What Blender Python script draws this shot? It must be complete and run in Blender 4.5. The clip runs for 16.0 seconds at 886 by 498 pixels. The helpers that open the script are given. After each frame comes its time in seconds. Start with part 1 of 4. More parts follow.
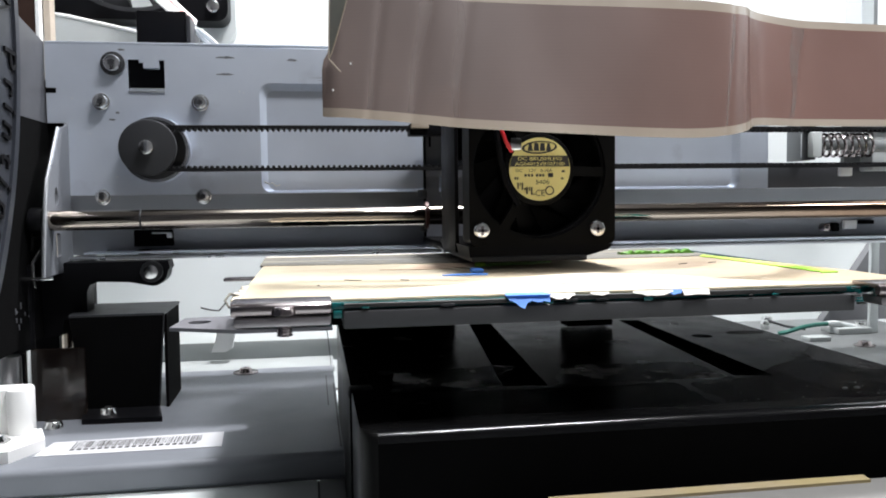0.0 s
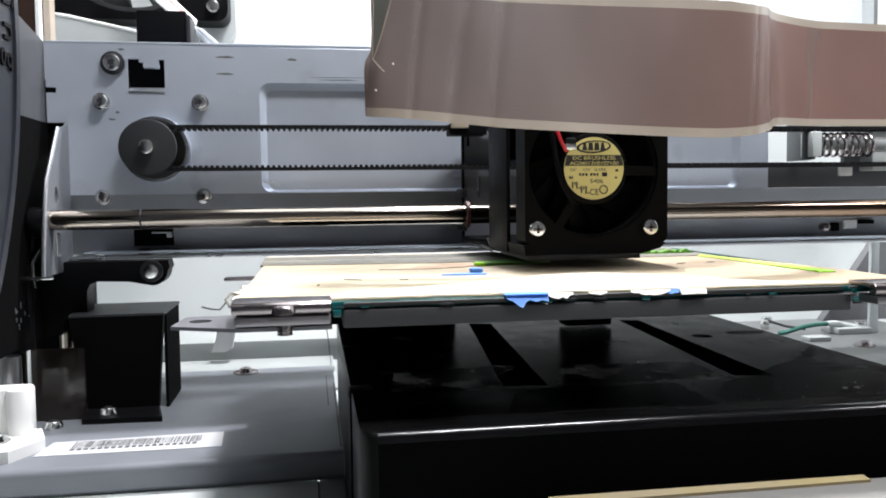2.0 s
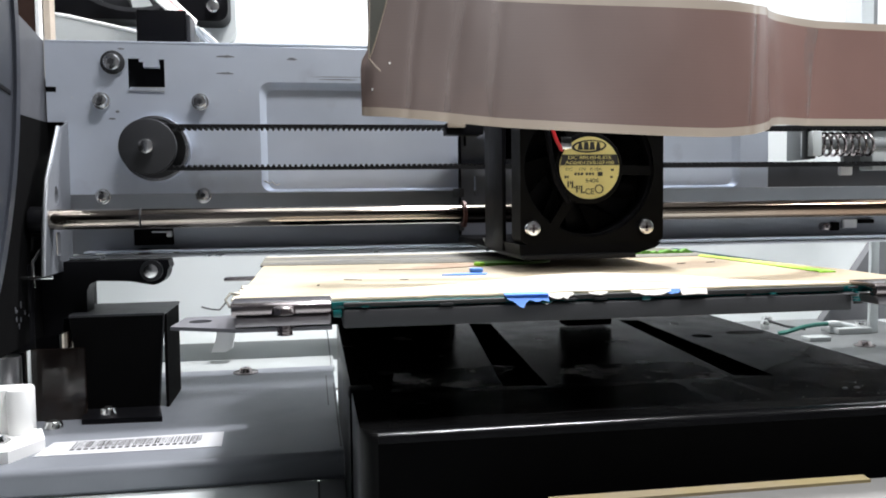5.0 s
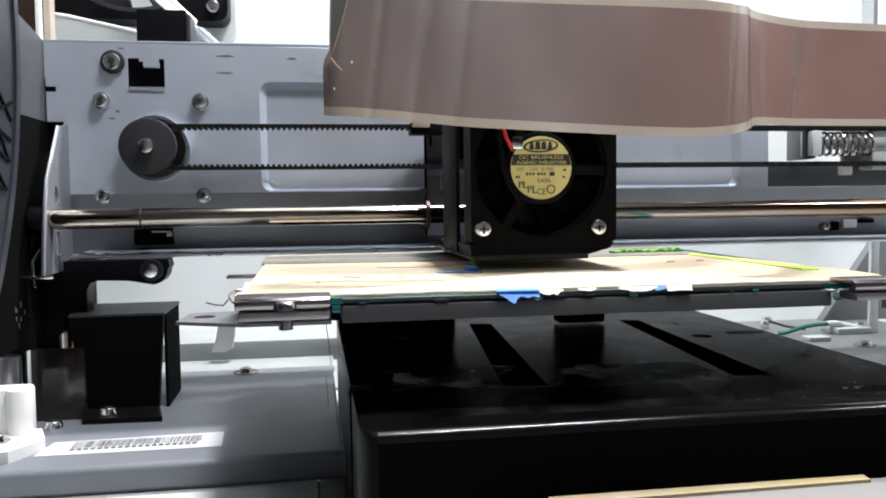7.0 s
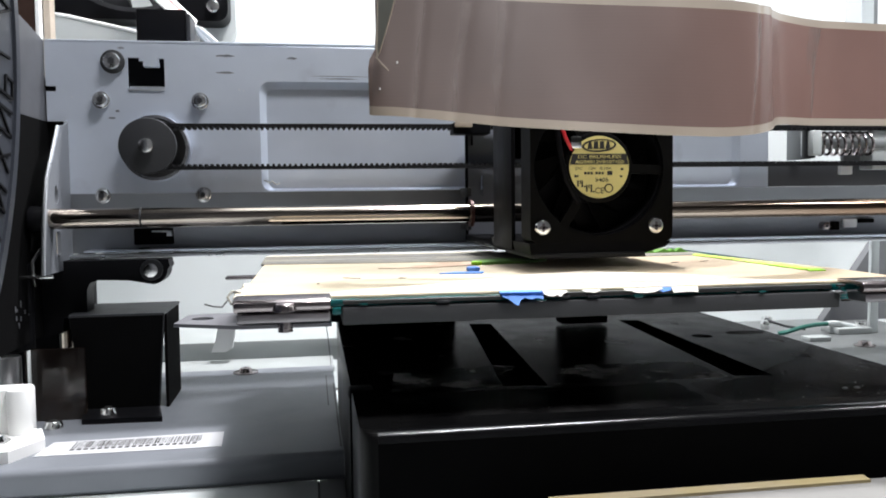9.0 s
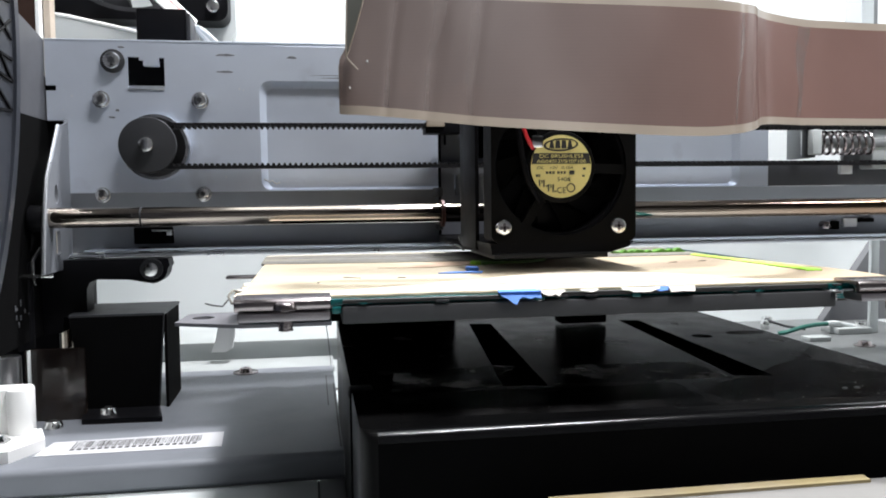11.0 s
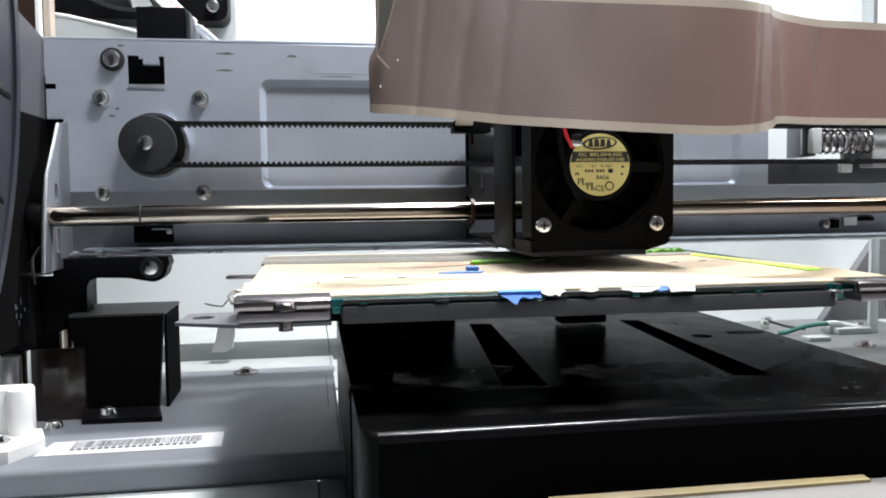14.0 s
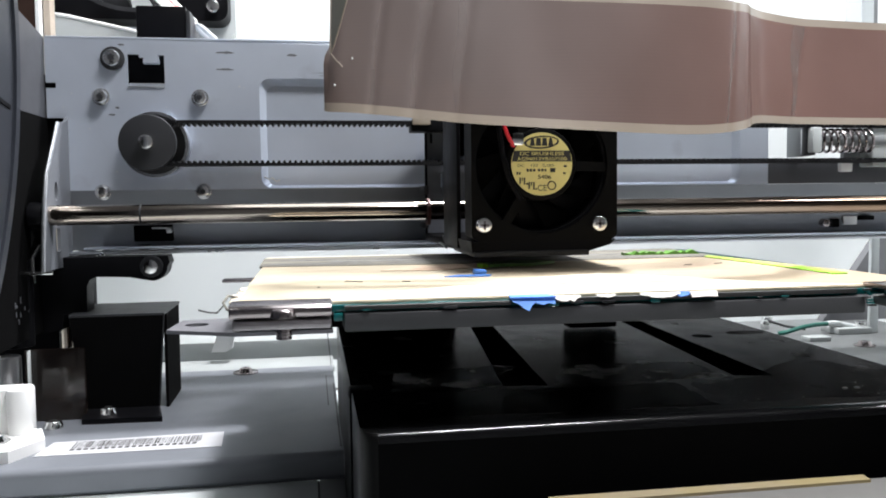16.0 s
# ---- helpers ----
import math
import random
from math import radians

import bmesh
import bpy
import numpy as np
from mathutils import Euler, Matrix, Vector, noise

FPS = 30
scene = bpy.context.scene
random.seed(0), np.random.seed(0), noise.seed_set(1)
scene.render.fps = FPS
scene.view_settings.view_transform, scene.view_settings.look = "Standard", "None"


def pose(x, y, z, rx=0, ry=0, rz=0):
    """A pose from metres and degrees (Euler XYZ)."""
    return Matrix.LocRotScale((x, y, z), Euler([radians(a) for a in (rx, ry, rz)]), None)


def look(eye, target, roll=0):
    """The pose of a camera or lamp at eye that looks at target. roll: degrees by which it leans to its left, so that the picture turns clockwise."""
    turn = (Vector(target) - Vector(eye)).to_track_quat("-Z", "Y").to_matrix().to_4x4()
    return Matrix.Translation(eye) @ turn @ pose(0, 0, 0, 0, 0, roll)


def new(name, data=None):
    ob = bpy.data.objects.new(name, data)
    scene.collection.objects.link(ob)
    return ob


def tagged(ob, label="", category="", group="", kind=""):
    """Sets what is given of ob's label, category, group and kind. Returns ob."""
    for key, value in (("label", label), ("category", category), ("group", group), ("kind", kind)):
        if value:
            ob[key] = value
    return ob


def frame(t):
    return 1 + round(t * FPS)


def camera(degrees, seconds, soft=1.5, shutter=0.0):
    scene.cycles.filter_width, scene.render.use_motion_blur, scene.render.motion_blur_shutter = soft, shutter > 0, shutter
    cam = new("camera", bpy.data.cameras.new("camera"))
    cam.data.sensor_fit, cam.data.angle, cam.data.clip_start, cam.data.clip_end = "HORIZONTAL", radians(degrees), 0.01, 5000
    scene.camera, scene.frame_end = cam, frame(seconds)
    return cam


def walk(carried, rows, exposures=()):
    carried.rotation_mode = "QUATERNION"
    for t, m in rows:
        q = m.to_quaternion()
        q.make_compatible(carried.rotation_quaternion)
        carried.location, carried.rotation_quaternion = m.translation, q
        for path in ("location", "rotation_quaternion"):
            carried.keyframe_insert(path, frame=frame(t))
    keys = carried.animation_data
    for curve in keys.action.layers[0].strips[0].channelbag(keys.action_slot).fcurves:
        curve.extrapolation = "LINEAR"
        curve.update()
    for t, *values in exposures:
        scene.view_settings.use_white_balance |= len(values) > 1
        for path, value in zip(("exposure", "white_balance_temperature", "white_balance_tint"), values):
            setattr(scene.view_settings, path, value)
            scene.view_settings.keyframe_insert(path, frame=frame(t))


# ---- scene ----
EYE = (0.0, 0.0, 0.075)
cam = camera(56.8, 16.0, soft=1.85)
AIM = (EYE[0] + 0.15804, EYE[1] + 0.98554, EYE[2] - 0.06113)
walk(cam, [(0.0, look(EYE, AIM, -0.687)), (16.0, look(EYE, AIM, -0.687))], exposures=[(0.0, -0.2, 6550, 12), (16.0, -0.2, 6550, 12)])

# ---- light: a lamp over the machine, added ceiling fill, soft room light ----
world = bpy.data.worlds.new("room_light")
world.use_nodes = True
world.node_tree.nodes["Background"].inputs[0].default_value = (0.86, 0.93, 1.0, 1)
world.node_tree.nodes["Background"].inputs[1].default_value = 0.35
scene.world = world


def area(name, eye, target, size, watts, color):
    lamp = bpy.data.lights.new(name, "AREA")
    lamp.shape, lamp.size, lamp.size_y = "RECTANGLE", size[0], size[1]
    lamp.energy, lamp.color = watts, color
    ob = new(name, lamp)
    ob.matrix_world = look(eye, target)
    return ob


area("overhead_lamp_light", (0.13, 0.437, 0.60), (0.06, 0.24, 0.0), (0.06, 0.05), 7.5, (0.96, 0.98, 1.0))
area("strip_lamp_light", (0.185, 0.075, 0.64), (0.10, 0.22, 0.0), (0.22, 0.025), 5.4, (0.96, 0.98, 1.0))
area("work_lamp_light", (0.74, -0.02, 0.78), (0.06, 0.22, 0.06), (0.11, 0.11), 2.4, (0.95, 0.98, 1.0))
area("ceiling_fill_light", (0.10, 0.30, 1.30), (0.05, 0.30, 0.0), (0.9, 0.5), 5.0, (0.90, 0.96, 1.0))

# ---- helpers of this scene: millimetres, heights from a datum 75 mm over the chassis floor ----
DATUM = 75.0
ORIGIN = {}


def thing(name, at, label, category, group="", kind=""):
    ob = new(name)
    ob.empty_display_size = 0.01
    ob.location = (at[0] / 1000, at[1] / 1000, (at[2] + DATUM) / 1000)
    ORIGIN[ob.name] = Vector(at)
    return tagged(ob, label, category, group, kind)


def part(name, bm, material, parent=None, label="", sharp=35):
    at = ORIGIN[parent.name] if parent else Vector((0, 0, -DATUM))
    bmesh.ops.recalc_face_normals(bm, faces=bm.faces)
    for v in bm.verts:
        v.co = (v.co - at) / 1000
    me = bpy.data.meshes.new(name)
    bm.to_mesh(me)
    bm.free()
    for m in material if isinstance(material, (list, tuple)) else (material,):
        me.materials.append(m)
    for p in me.polygons:
        p.use_smooth = True
    me.set_sharp_from_angle(angle=radians(sharp))
    ob = new(name, me)
    ob.parent = parent
    ORIGIN[ob.name] = at
    return tagged(ob, label)


def solo(name, bm, material, label, category, group="", kind="", sharp=35):
    """A thing that is one mesh."""
    return tagged(part(name, bm, material, None, label, sharp), label, category, group, kind)


def bx(x0, x1, y0, y1, z0, z1, bev=0.0, seg=2, bm=None):
    bm = bm or bmesh.new()
    m = Matrix.Translation(((x0 + x1) / 2, (y0 + y1) / 2, (z0 + z1) / 2)) @ Matrix.Diagonal((x1 - x0, y1 - y0, z1 - z0, 1))
    vs = bmesh.ops.create_cube(bm, size=1, matrix=m)["verts"]
    if bev:
        es = list({e for v in vs for e in v.link_edges})
        bmesh.ops.bevel(bm, geom=es, offset=bev, segments=seg, affect="EDGES", profile=0.5)
    return bm


TURN = {"x": Matrix.Rotation(radians(90), 4, "Y"), "y": Matrix.Rotation(radians(-90), 4, "X"), "z": Matrix.Identity(4)}


def cy(c, axis, r, h, r2=None, seg=32, bev=0.0, bm=None):
    """A cylinder or cone from c along the axis."""
    bm = bm or bmesh.new()
    d = Vector([h / 2 if a == axis else 0 for a in "xyz"])
    vs = bmesh.ops.create_cone(bm, cap_ends=True, segments=seg, radius1=r, radius2=r if r2 is None else r2, depth=h,
                               matrix=Matrix.Translation(Vector(c) + d) @ TURN[axis])["verts"]
    if bev:
        es = [e for e in {e for v in vs for e in v.link_edges} if any(len(f.verts) > 4 for f in e.link_faces)]
        bmesh.ops.bevel(bm, geom=es, offset=bev, segments=2, affect="EDGES", profile=0.5)
    return bm


def spot(p, plane, d):
    return {"xz": (p[0], d, p[1]), "yz": (d, p[0], p[1]), "xy": (p[0], p[1], d)}[plane]


def sheet(outer, holes, plane, a, b, bm=None):
    """A plate with holes, cut from outlines in a plane, from depth a to depth b."""
    bm = bm or bmesh.new()
    es = []
    for loop in [outer, *holes]:
        vs = [bm.verts.new(spot(p, plane, a)) for p in loop]
        es += [bm.edges.new((vs[i], vs[(i + 1) % len(vs)])) for i in range(len(vs))]
    fs = [g for g in bmesh.ops.triangle_fill(bm, use_beauty=True, use_dissolve=False, edges=es)["geom"] if isinstance(g, bmesh.types.BMFace)]
    out = bmesh.ops.extrude_face_region(bm, geom=fs)["geom"]
    move = Vector(spot((0, 0), plane, b - a))
    bmesh.ops.translate(bm, vec=move, verts=[g for g in out if isinstance(g, bmesh.types.BMVert)])
    return bm


def ring(cx, cz, r, n=32, a0=0, a1=360):
    return [(cx + r * math.cos(radians(a0 + (a1 - a0) * i / n)), cz + r * math.sin(radians(a0 + (a1 - a0) * i / n))) for i in range(n)]


def rrect(x0, x1, z0, z1, r, n=5):
    out = []
    for cx, cz, a in ((x1 - r, z1 - r, 0), (x0 + r, z1 - r, 90), (x0 + r, z0 + r, 180), (x1 - r, z0 + r, 270)):
        out += [(cx + r * math.cos(radians(a + 90 * i / n)), cz + r * math.sin(radians(a + 90 * i / n))) for i in range(n + 1)]
    return out


def tube(points, r, seg=10, bm=None):
    """A round bar swept along points."""
    bm = bm or bmesh.new()
    pts = [Vector(p) for p in points]
    loops = []
    side = Vector((0.3, 0.2, 1)).normalized()
    for i, p in enumerate(pts):
        d = (pts[min(i + 1, len(pts) - 1)] - pts[max(i - 1, 0)]).normalized()
        u = (side - d * side.dot(d)).normalized()
        side = u
        w = d.cross(u)
        loops.append([bm.verts.new(p + (u * math.cos(2 * math.pi * k / seg) + w * math.sin(2 * math.pi * k / seg)) * r) for k in range(seg)])
    for a, b in zip(loops, loops[1:]):
        for k in range(seg):
            bm.faces.new((a[k], a[(k + 1) % seg], b[(k + 1) % seg], b[k]))
    bm.faces.new(loops[0])
    bm.faces.new(loops[-1])
    return bm


def profile(points, axis, a, b, bm=None):
    """A closed outline extruded along x ('yz' outline) or along y ('xz' outline)."""
    return sheet(points, [], {"x": "yz", "y": "xz", "z": "xy"}[axis], a, b, bm)


def lettering(text, x, y, z, size, material, parent, width=None):
    """Flat letters facing the front, centred on x, standing on z."""
    cu = bpy.data.curves.new("lettering", "FONT")
    cu.body, cu.size, cu.align_x, cu.extrude = text, size, "CENTER", 0.02
    ob = bpy.data.objects.new("lettering_source", cu)
    me = bpy.data.meshes.new_from_object(ob)
    bpy.data.objects.remove(ob)
    bm = bmesh.new()
    bm.from_mesh(me)
    xs = [v.co.x for v in bm.verts]
    k = width / (max(xs) - min(xs)) if width else 1
    for v in bm.verts:
        v.co = Vector((x + v.co.x * k, y - v.co.z, z + v.co.y))
    return part("lettering", bm, material, parent)


# ---- materials ----
def mat(name, color, rough=0.5, metal=0.0, var=0.12, scale=60.0, bump=0.03, grain=1500.0, second=None, patch=(25.0, 0.55, 0.68), stretch=(1, 1, 1), coat=0.0, rvar=0.08, trans=0.0, spec=0.5):
    """A surface with fine grain, wide variation and, with a second colour, worn, dusty or tinted patches."""
    m = bpy.data.materials.new(name)
    m.use_nodes = True
    nt = m.node_tree
    n, l = nt.nodes, nt.links
    b = n["Principled BSDF"]
    tc = n.new("ShaderNodeTexCoord")
    mp = n.new("ShaderNodeMapping")
    mp.inputs["Scale"].default_value = stretch
    l.new(tc.outputs["Object"], mp.inputs["Vector"])
    def noise_at(s, detail=4.0):
        t = n.new("ShaderNodeTexNoise")
        t.inputs["Scale"].default_value, t.inputs["Detail"].default_value = s, detail
        l.new(mp.outputs["Vector"], t.inputs["Vector"])
        return t.outputs["Fac"]
    wide, fine = noise_at(scale), noise_at(grain, 2.0)
    ramp = n.new("ShaderNodeMapRange")
    ramp.inputs["From Min"].default_value, ramp.inputs["From Max"].default_value = 0.3, 0.7
    ramp.inputs["To Min"].default_value, ramp.inputs["To Max"].default_value = 1 - var, 1 + var
    l.new(wide, ramp.inputs["Value"])
    hsv = n.new("ShaderNodeHueSaturation")
    hsv.inputs["Color"].default_value = (*color, 1)
    l.new(ramp.outputs["Result"], hsv.inputs["Value"])
    col = hsv.outputs["Color"]
    rr = n.new("ShaderNodeMapRange")
    rr.inputs["To Min"].default_value, rr.inputs["To Max"].default_value = max(rough - rvar, 0.02), min(rough + rvar, 1)
    l.new(noise_at(scale * 2.3), rr.inputs["Value"])
    rough_out = rr.outputs["Result"]
    if second:
        pr = n.new("ShaderNodeMapRange")
        pr.inputs["From Min"].default_value, pr.inputs["From Max"].default_value = patch[1], patch[2]
        l.new(noise_at(patch[0], 6.0), pr.inputs["Value"])
        mx = n.new("ShaderNodeMix")
        mx.data_type = "RGBA"
        l.new(pr.outputs["Result"], mx.inputs["Factor"])
        l.new(col, mx.inputs[6])
        mx.inputs[7].default_value = (*second, 1)
        col = mx.outputs[2]
    l.new(col, b.inputs["Base Color"])
    l.new(rough_out, b.inputs["Roughness"])
    b.inputs["Metallic"].default_value = metal
    b.inputs["Specular IOR Level"].default_value = spec
    b.inputs["Coat Weight"].default_value = coat
    b.inputs["Transmission Weight"].default_value = trans
    if bump:
        bp = n.new("ShaderNodeBump")
        bp.inputs["Strength"].default_value, bp.inputs["Distance"].default_value = bump, 0.0004
        l.new(fine, bp.inputs["Height"])
        l.new(bp.outputs["Normal"], b.inputs["Normal"])
    return m


STEEL = mat("zinc_coated_steel", (0.63, 0.685, 0.78), 0.42, 0.6, 0.07, 30, 0.05, 2500, (0.50, 0.535, 0.61), (45, 0.62, 0.75))
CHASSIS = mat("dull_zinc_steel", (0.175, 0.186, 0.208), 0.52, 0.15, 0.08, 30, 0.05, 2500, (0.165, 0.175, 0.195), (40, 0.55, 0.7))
SIDE_GREY = mat("grey_side_light_and_shade", (0.07, 0.072, 0.08), 0.4, 0.1, 0.1, 40, 0.04, 2000)
SHADED_STEEL = mat("shaded_zinc_steel", (0.21, 0.22, 0.242), 0.45, 0.3, 0.08, 40, 0.05, 2200)
BENT_STEEL = mat("steel_edge", (0.62, 0.64, 0.67), 0.3, 0.9, 0.08, 60)
CARRIAGE = mat("dark_carriage_steel", (0.17, 0.18, 0.21), 0.5, 0.3, 0.1, 60, 0.05, 1800)
CHROME = mat("polished_rod_steel", (0.40, 0.35, 0.30), 0.13, 1.0, 0.05, 40, 0.01, 900, (0.45, 0.36, 0.26), (35, 0.62, 0.8), (1, 6, 6), rvar=0.05)
SCREW = mat("nickel_screw", (0.78, 0.78, 0.77), 0.2, 1.0, 0.12, 400)
BLACK = mat("black_plastic", (0.0055, 0.0055, 0.0065), 0.42, 0.0, 0.2, 80, 0.04, 1800, spec=0.06)
SMUDGE = mat("grey_smudge", (0.17, 0.18, 0.20), 0.6, 0.2, 0.3, 300, 0.0)
MATT_BLACK = mat("matt_black", (0.002, 0.002, 0.0022), 0.9, 0.0, 0.2, 80, 0.0, spec=0.05)
FAN_BLACK = mat("black_fan_plastic", (0.0035, 0.0034, 0.0034), 0.5, 0.0, 0.2, 90, 0.05, 2500, spec=0.08)
GLOSS_BLACK = mat("glossy_black_plastic", (0.003, 0.003, 0.0031), 0.24, 0.0, 0.25, 40, 0.02, 2200, (0.006, 0.0059, 0.0059), (42, 0.5, 0.72), rvar=0.1, spec=0.006)
EDGE_BLACK = mat("polished_black_edge", (0.003, 0.003, 0.0035), 0.17, 0.0, 0.2, 40, 0.02, 2200, rvar=0.05, spec=0.4)
SIDE_GLOSS = mat("polished_black_flank", (0.006, 0.006, 0.0068), 0.34, 0.0, 0.2, 40, 0.02, 2200, rvar=0.05, spec=0.2)
DUST = mat("grey_dust", (0.5, 0.48, 0.465), 0.9, 0.0, 0.35, 150, 0.0, 1500, (0.12, 0.115, 0.11), (60, 0.45, 0.6), spec=0.02)
FLOOR_PALE = mat("pale_zinc_sheet", (0.14, 0.147, 0.147), 0.5, 0.2, 0.06, 40, 0.04, 1500)
DARK_GREY = mat("dark_grey_plastic", (0.028, 0.029, 0.032), 0.45, 0.0, 0.1, 70, 0.05, 1800, spec=0.3)
MID_GREY = mat("grey_plastic", (0.20, 0.21, 0.215), 0.5, 0.0, 0.06, 60, 0.03, 1600)
PALE_GREY = mat("pale_grey_plastic", (0.52, 0.55, 0.55), 0.5, 0.0, 0.05, 30, 0.02, 1500)
WHITE = mat("white_plastic", (0.80, 0.80, 0.79), 0.45, 0.0, 0.03, 30, 0.02, 1500)
WALL = mat("white_housing_paint", (0.78, 0.80, 0.80), 0.6, 0.0, 0.04, 8, 0.05, 600, (0.66, 0.68, 0.68), (5, 0.55, 0.8))
ROOM = mat("room_paint", (0.5, 0.5, 0.51), 0.8, 0.0, 0.03, 2, 0.0)
KRAFT = mat("masking_tape", (0.47, 0.40, 0.285), 0.7, 0.0, 0.07, 50, 0.25, 900, (0.44, 0.345, 0.25), (30, 0.54, 0.72), (1, 2.5, 1))
PALE_OR_LIT_TAPE = mat("cream_or_lit_tape", (0.74, 0.67, 0.55), 0.65, 0.0, 0.06, 80, 0.2, 900)
TORN = mat("torn_paper_tape", (0.90, 0.86, 0.77), 0.7, 0.0, 0.06, 80, 0.2, 900)
TAB_STEEL = mat("tab_steel", (0.20, 0.198, 0.215), 0.42, 0.5, 0.1, 60, 0.05, 900)
JAW = mat("jaw_steel", (0.30, 0.28, 0.29), 0.36, 0.8, 0.1, 60, 0.05, 900)
OLD_TAPE = mat("grey_streaked_tape", (0.13, 0.122, 0.10), 0.7, 0.0, 0.25, 45, 0.2, 900, (0.21, 0.195, 0.16), (40, 0.5, 0.62), (0.25, 4, 1))
LEMON = mat("fluorescent_yellow_tape", (0.44, 0.68, 0.06), 0.55, 0.0, 0.1, 60, 0.15, 900, (0.70, 0.74, 0.36), (60, 0.5, 0.62))
LIME = mat("fluorescent_tape", (0.30, 0.66, 0.03), 0.55, 0.0, 0.1, 60, 0.15, 900)
GREEN_PRINT = mat("green_filament", (0.10, 0.27, 0.035), 0.4, 0.0, 0.2, 200, 0.3, 2500)
BLUE = mat("blue_tape", (0.10, 0.29, 0.82), 0.6, 0.0, 0.12, 120, 0.2, 900)
GLASS_EDGE = mat("green_glass", (0.012, 0.16, 0.16), 0.12, 0.0, 0.4, 160, 0.0, trans=0.4)
PLATE_GREY = mat("grey_heat_plate", (0.045, 0.045, 0.048), 0.55, 0.0, 0.1, 60, 0.08, 1600)
CLIP = mat("clip_steel", (0.34, 0.30, 0.30), 0.2, 1.0, 0.12, 60, 0.02, 900)
CABLE = mat("flat_cable_plastic", (0.146, 0.113, 0.104), 0.5, 0.0, 0.08, 25, 0.0, 900, (0.19, 0.13, 0.11), (9, 0.5, 0.62), coat=0.06, spec=0.3)
CABLE_RIM = mat("cable_clear_margin", (0.34, 0.285, 0.23), 0.45, 0.0, 0.06, 60, 0.0, coat=0.2)
TAN = mat("tan_plastic", (0.46, 0.39, 0.32), 0.4, 0.0, 0.06, 60, 0.0)
GOLD = mat("yellow_paper_label", (0.72, 0.62, 0.24), 0.5, 0.0, 0.04, 200, 0.02)
INK = mat("black_ink", (0.02, 0.019, 0.018), 0.6, 0.0, 0.05, 100, 0.0)
PAPER = mat("white_label_paper", (0.50, 0.50, 0.52), 0.55, 0.0, 0.03, 100, 0.02)
RED = mat("red_wire", (0.55, 0.02, 0.03), 0.4, 0.0, 0.1, 100, 0.0)
PINK = mat("pink_wire", (0.72, 0.30, 0.30), 0.45, 0.0, 0.1, 100, 0.0)
GREEN_WIRE = mat("green_wire", (0.012, 0.12, 0.09), 0.4, 0.0, 0.1, 100, 0.0)
BRASS = mat("brass", (0.62, 0.42, 0.16), 0.3, 1.0, 0.15, 300)
RUST = mat("rusty_bushing", (0.06, 0.02, 0.017), 0.5, 0.3, 0.3, 200, 0.2, 1500)
BELT = mat("black_rubber", (0.006, 0.006, 0.007), 0.6, 0.0, 0.2, 300, 0.05, spec=0.2)
SPOOL = mat("dark_spool_plastic", (0.027, 0.030, 0.038), 0.36, 0.0, 0.15, 40, 0.05, 1500, spec=0.25)
BROWN = mat("smoked_acrylic", (0.08, 0.055, 0.045), 0.12, 0.0, 0.1, 40, 0.0, rvar=0.02, trans=0.96, spec=0.2)
WOOD = mat("bronze_anodised", (0.06, 0.034, 0.026), 0.35, 0.5, 0.15, 60, 0.05, 900, None, (25, 0.5, 0.6), (1, 1, 0.1))
YELLOW = mat("yellow_foam_tape", (0.36, 0.285, 0.12), 0.7, 0.0, 0.1, 60, 0.1, 900, (0.33, 0.27, 0.17), (30, 0.45, 0.6))



def scattered(m, scale, low, high, most):
    """Lets a thin film show only in drifts, with the surface below bare between them."""
    n, l = m.node_tree.nodes, m.node_tree.links
    tc, t, r = n.new("ShaderNodeTexCoord"), n.new("ShaderNodeTexNoise"), n.new("ShaderNodeMapRange")
    t.inputs["Scale"].default_value, t.inputs["Detail"].default_value = scale, 5.0
    l.new(tc.outputs["Object"], t.inputs["Vector"])
    r.inputs["From Min"].default_value, r.inputs["From Max"].default_value, r.inputs["To Max"].default_value = low, high, most
    l.new(t.outputs["Fac"], r.inputs["Value"])
    l.new(r.outputs["Result"], n["Principled BSDF"].inputs["Alpha"])


scattered(DUST, 75.0, 0.42, 0.62, 0.7)


def ribbed(m, scale, depth):
    """Adds the fine lengthwise lines of the conductors to a cable's colour."""
    n, l = m.node_tree.nodes, m.node_tree.links
    b = n["Principled BSDF"]
    tc, wave = n.new("ShaderNodeTexCoord"), n.new("ShaderNodeTexWave")
    wave.bands_direction = "Z"
    wave.inputs["Scale"].default_value = scale
    l.new(tc.outputs["Object"], wave.inputs["Vector"])
    r = n.new("ShaderNodeMapRange")
    r.inputs["To Min"].default_value, r.inputs["To Max"].default_value = 1 - depth, 1 + depth
    l.new(wave.outputs["Fac"], r.inputs["Value"])
    h = n.new("ShaderNodeHueSaturation")
    old = b.inputs["Base Color"].links[0].from_socket
    l.new(old, h.inputs["Color"])
    l.new(r.outputs["Result"], h.inputs["Value"])
    l.new(h.outputs["Color"], b.inputs["Base Color"])


ribbed(CABLE, 330.0, 0.015)


def tint_along(m, x0, x1, tint):
    """Multiplies a colour by a tint that sets in along the thing's length."""
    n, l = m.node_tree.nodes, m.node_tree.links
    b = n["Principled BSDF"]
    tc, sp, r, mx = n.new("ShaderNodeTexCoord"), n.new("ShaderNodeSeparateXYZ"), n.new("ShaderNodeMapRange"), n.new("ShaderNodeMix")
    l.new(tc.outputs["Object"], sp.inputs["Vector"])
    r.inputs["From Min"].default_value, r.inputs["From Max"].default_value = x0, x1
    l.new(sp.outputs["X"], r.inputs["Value"])
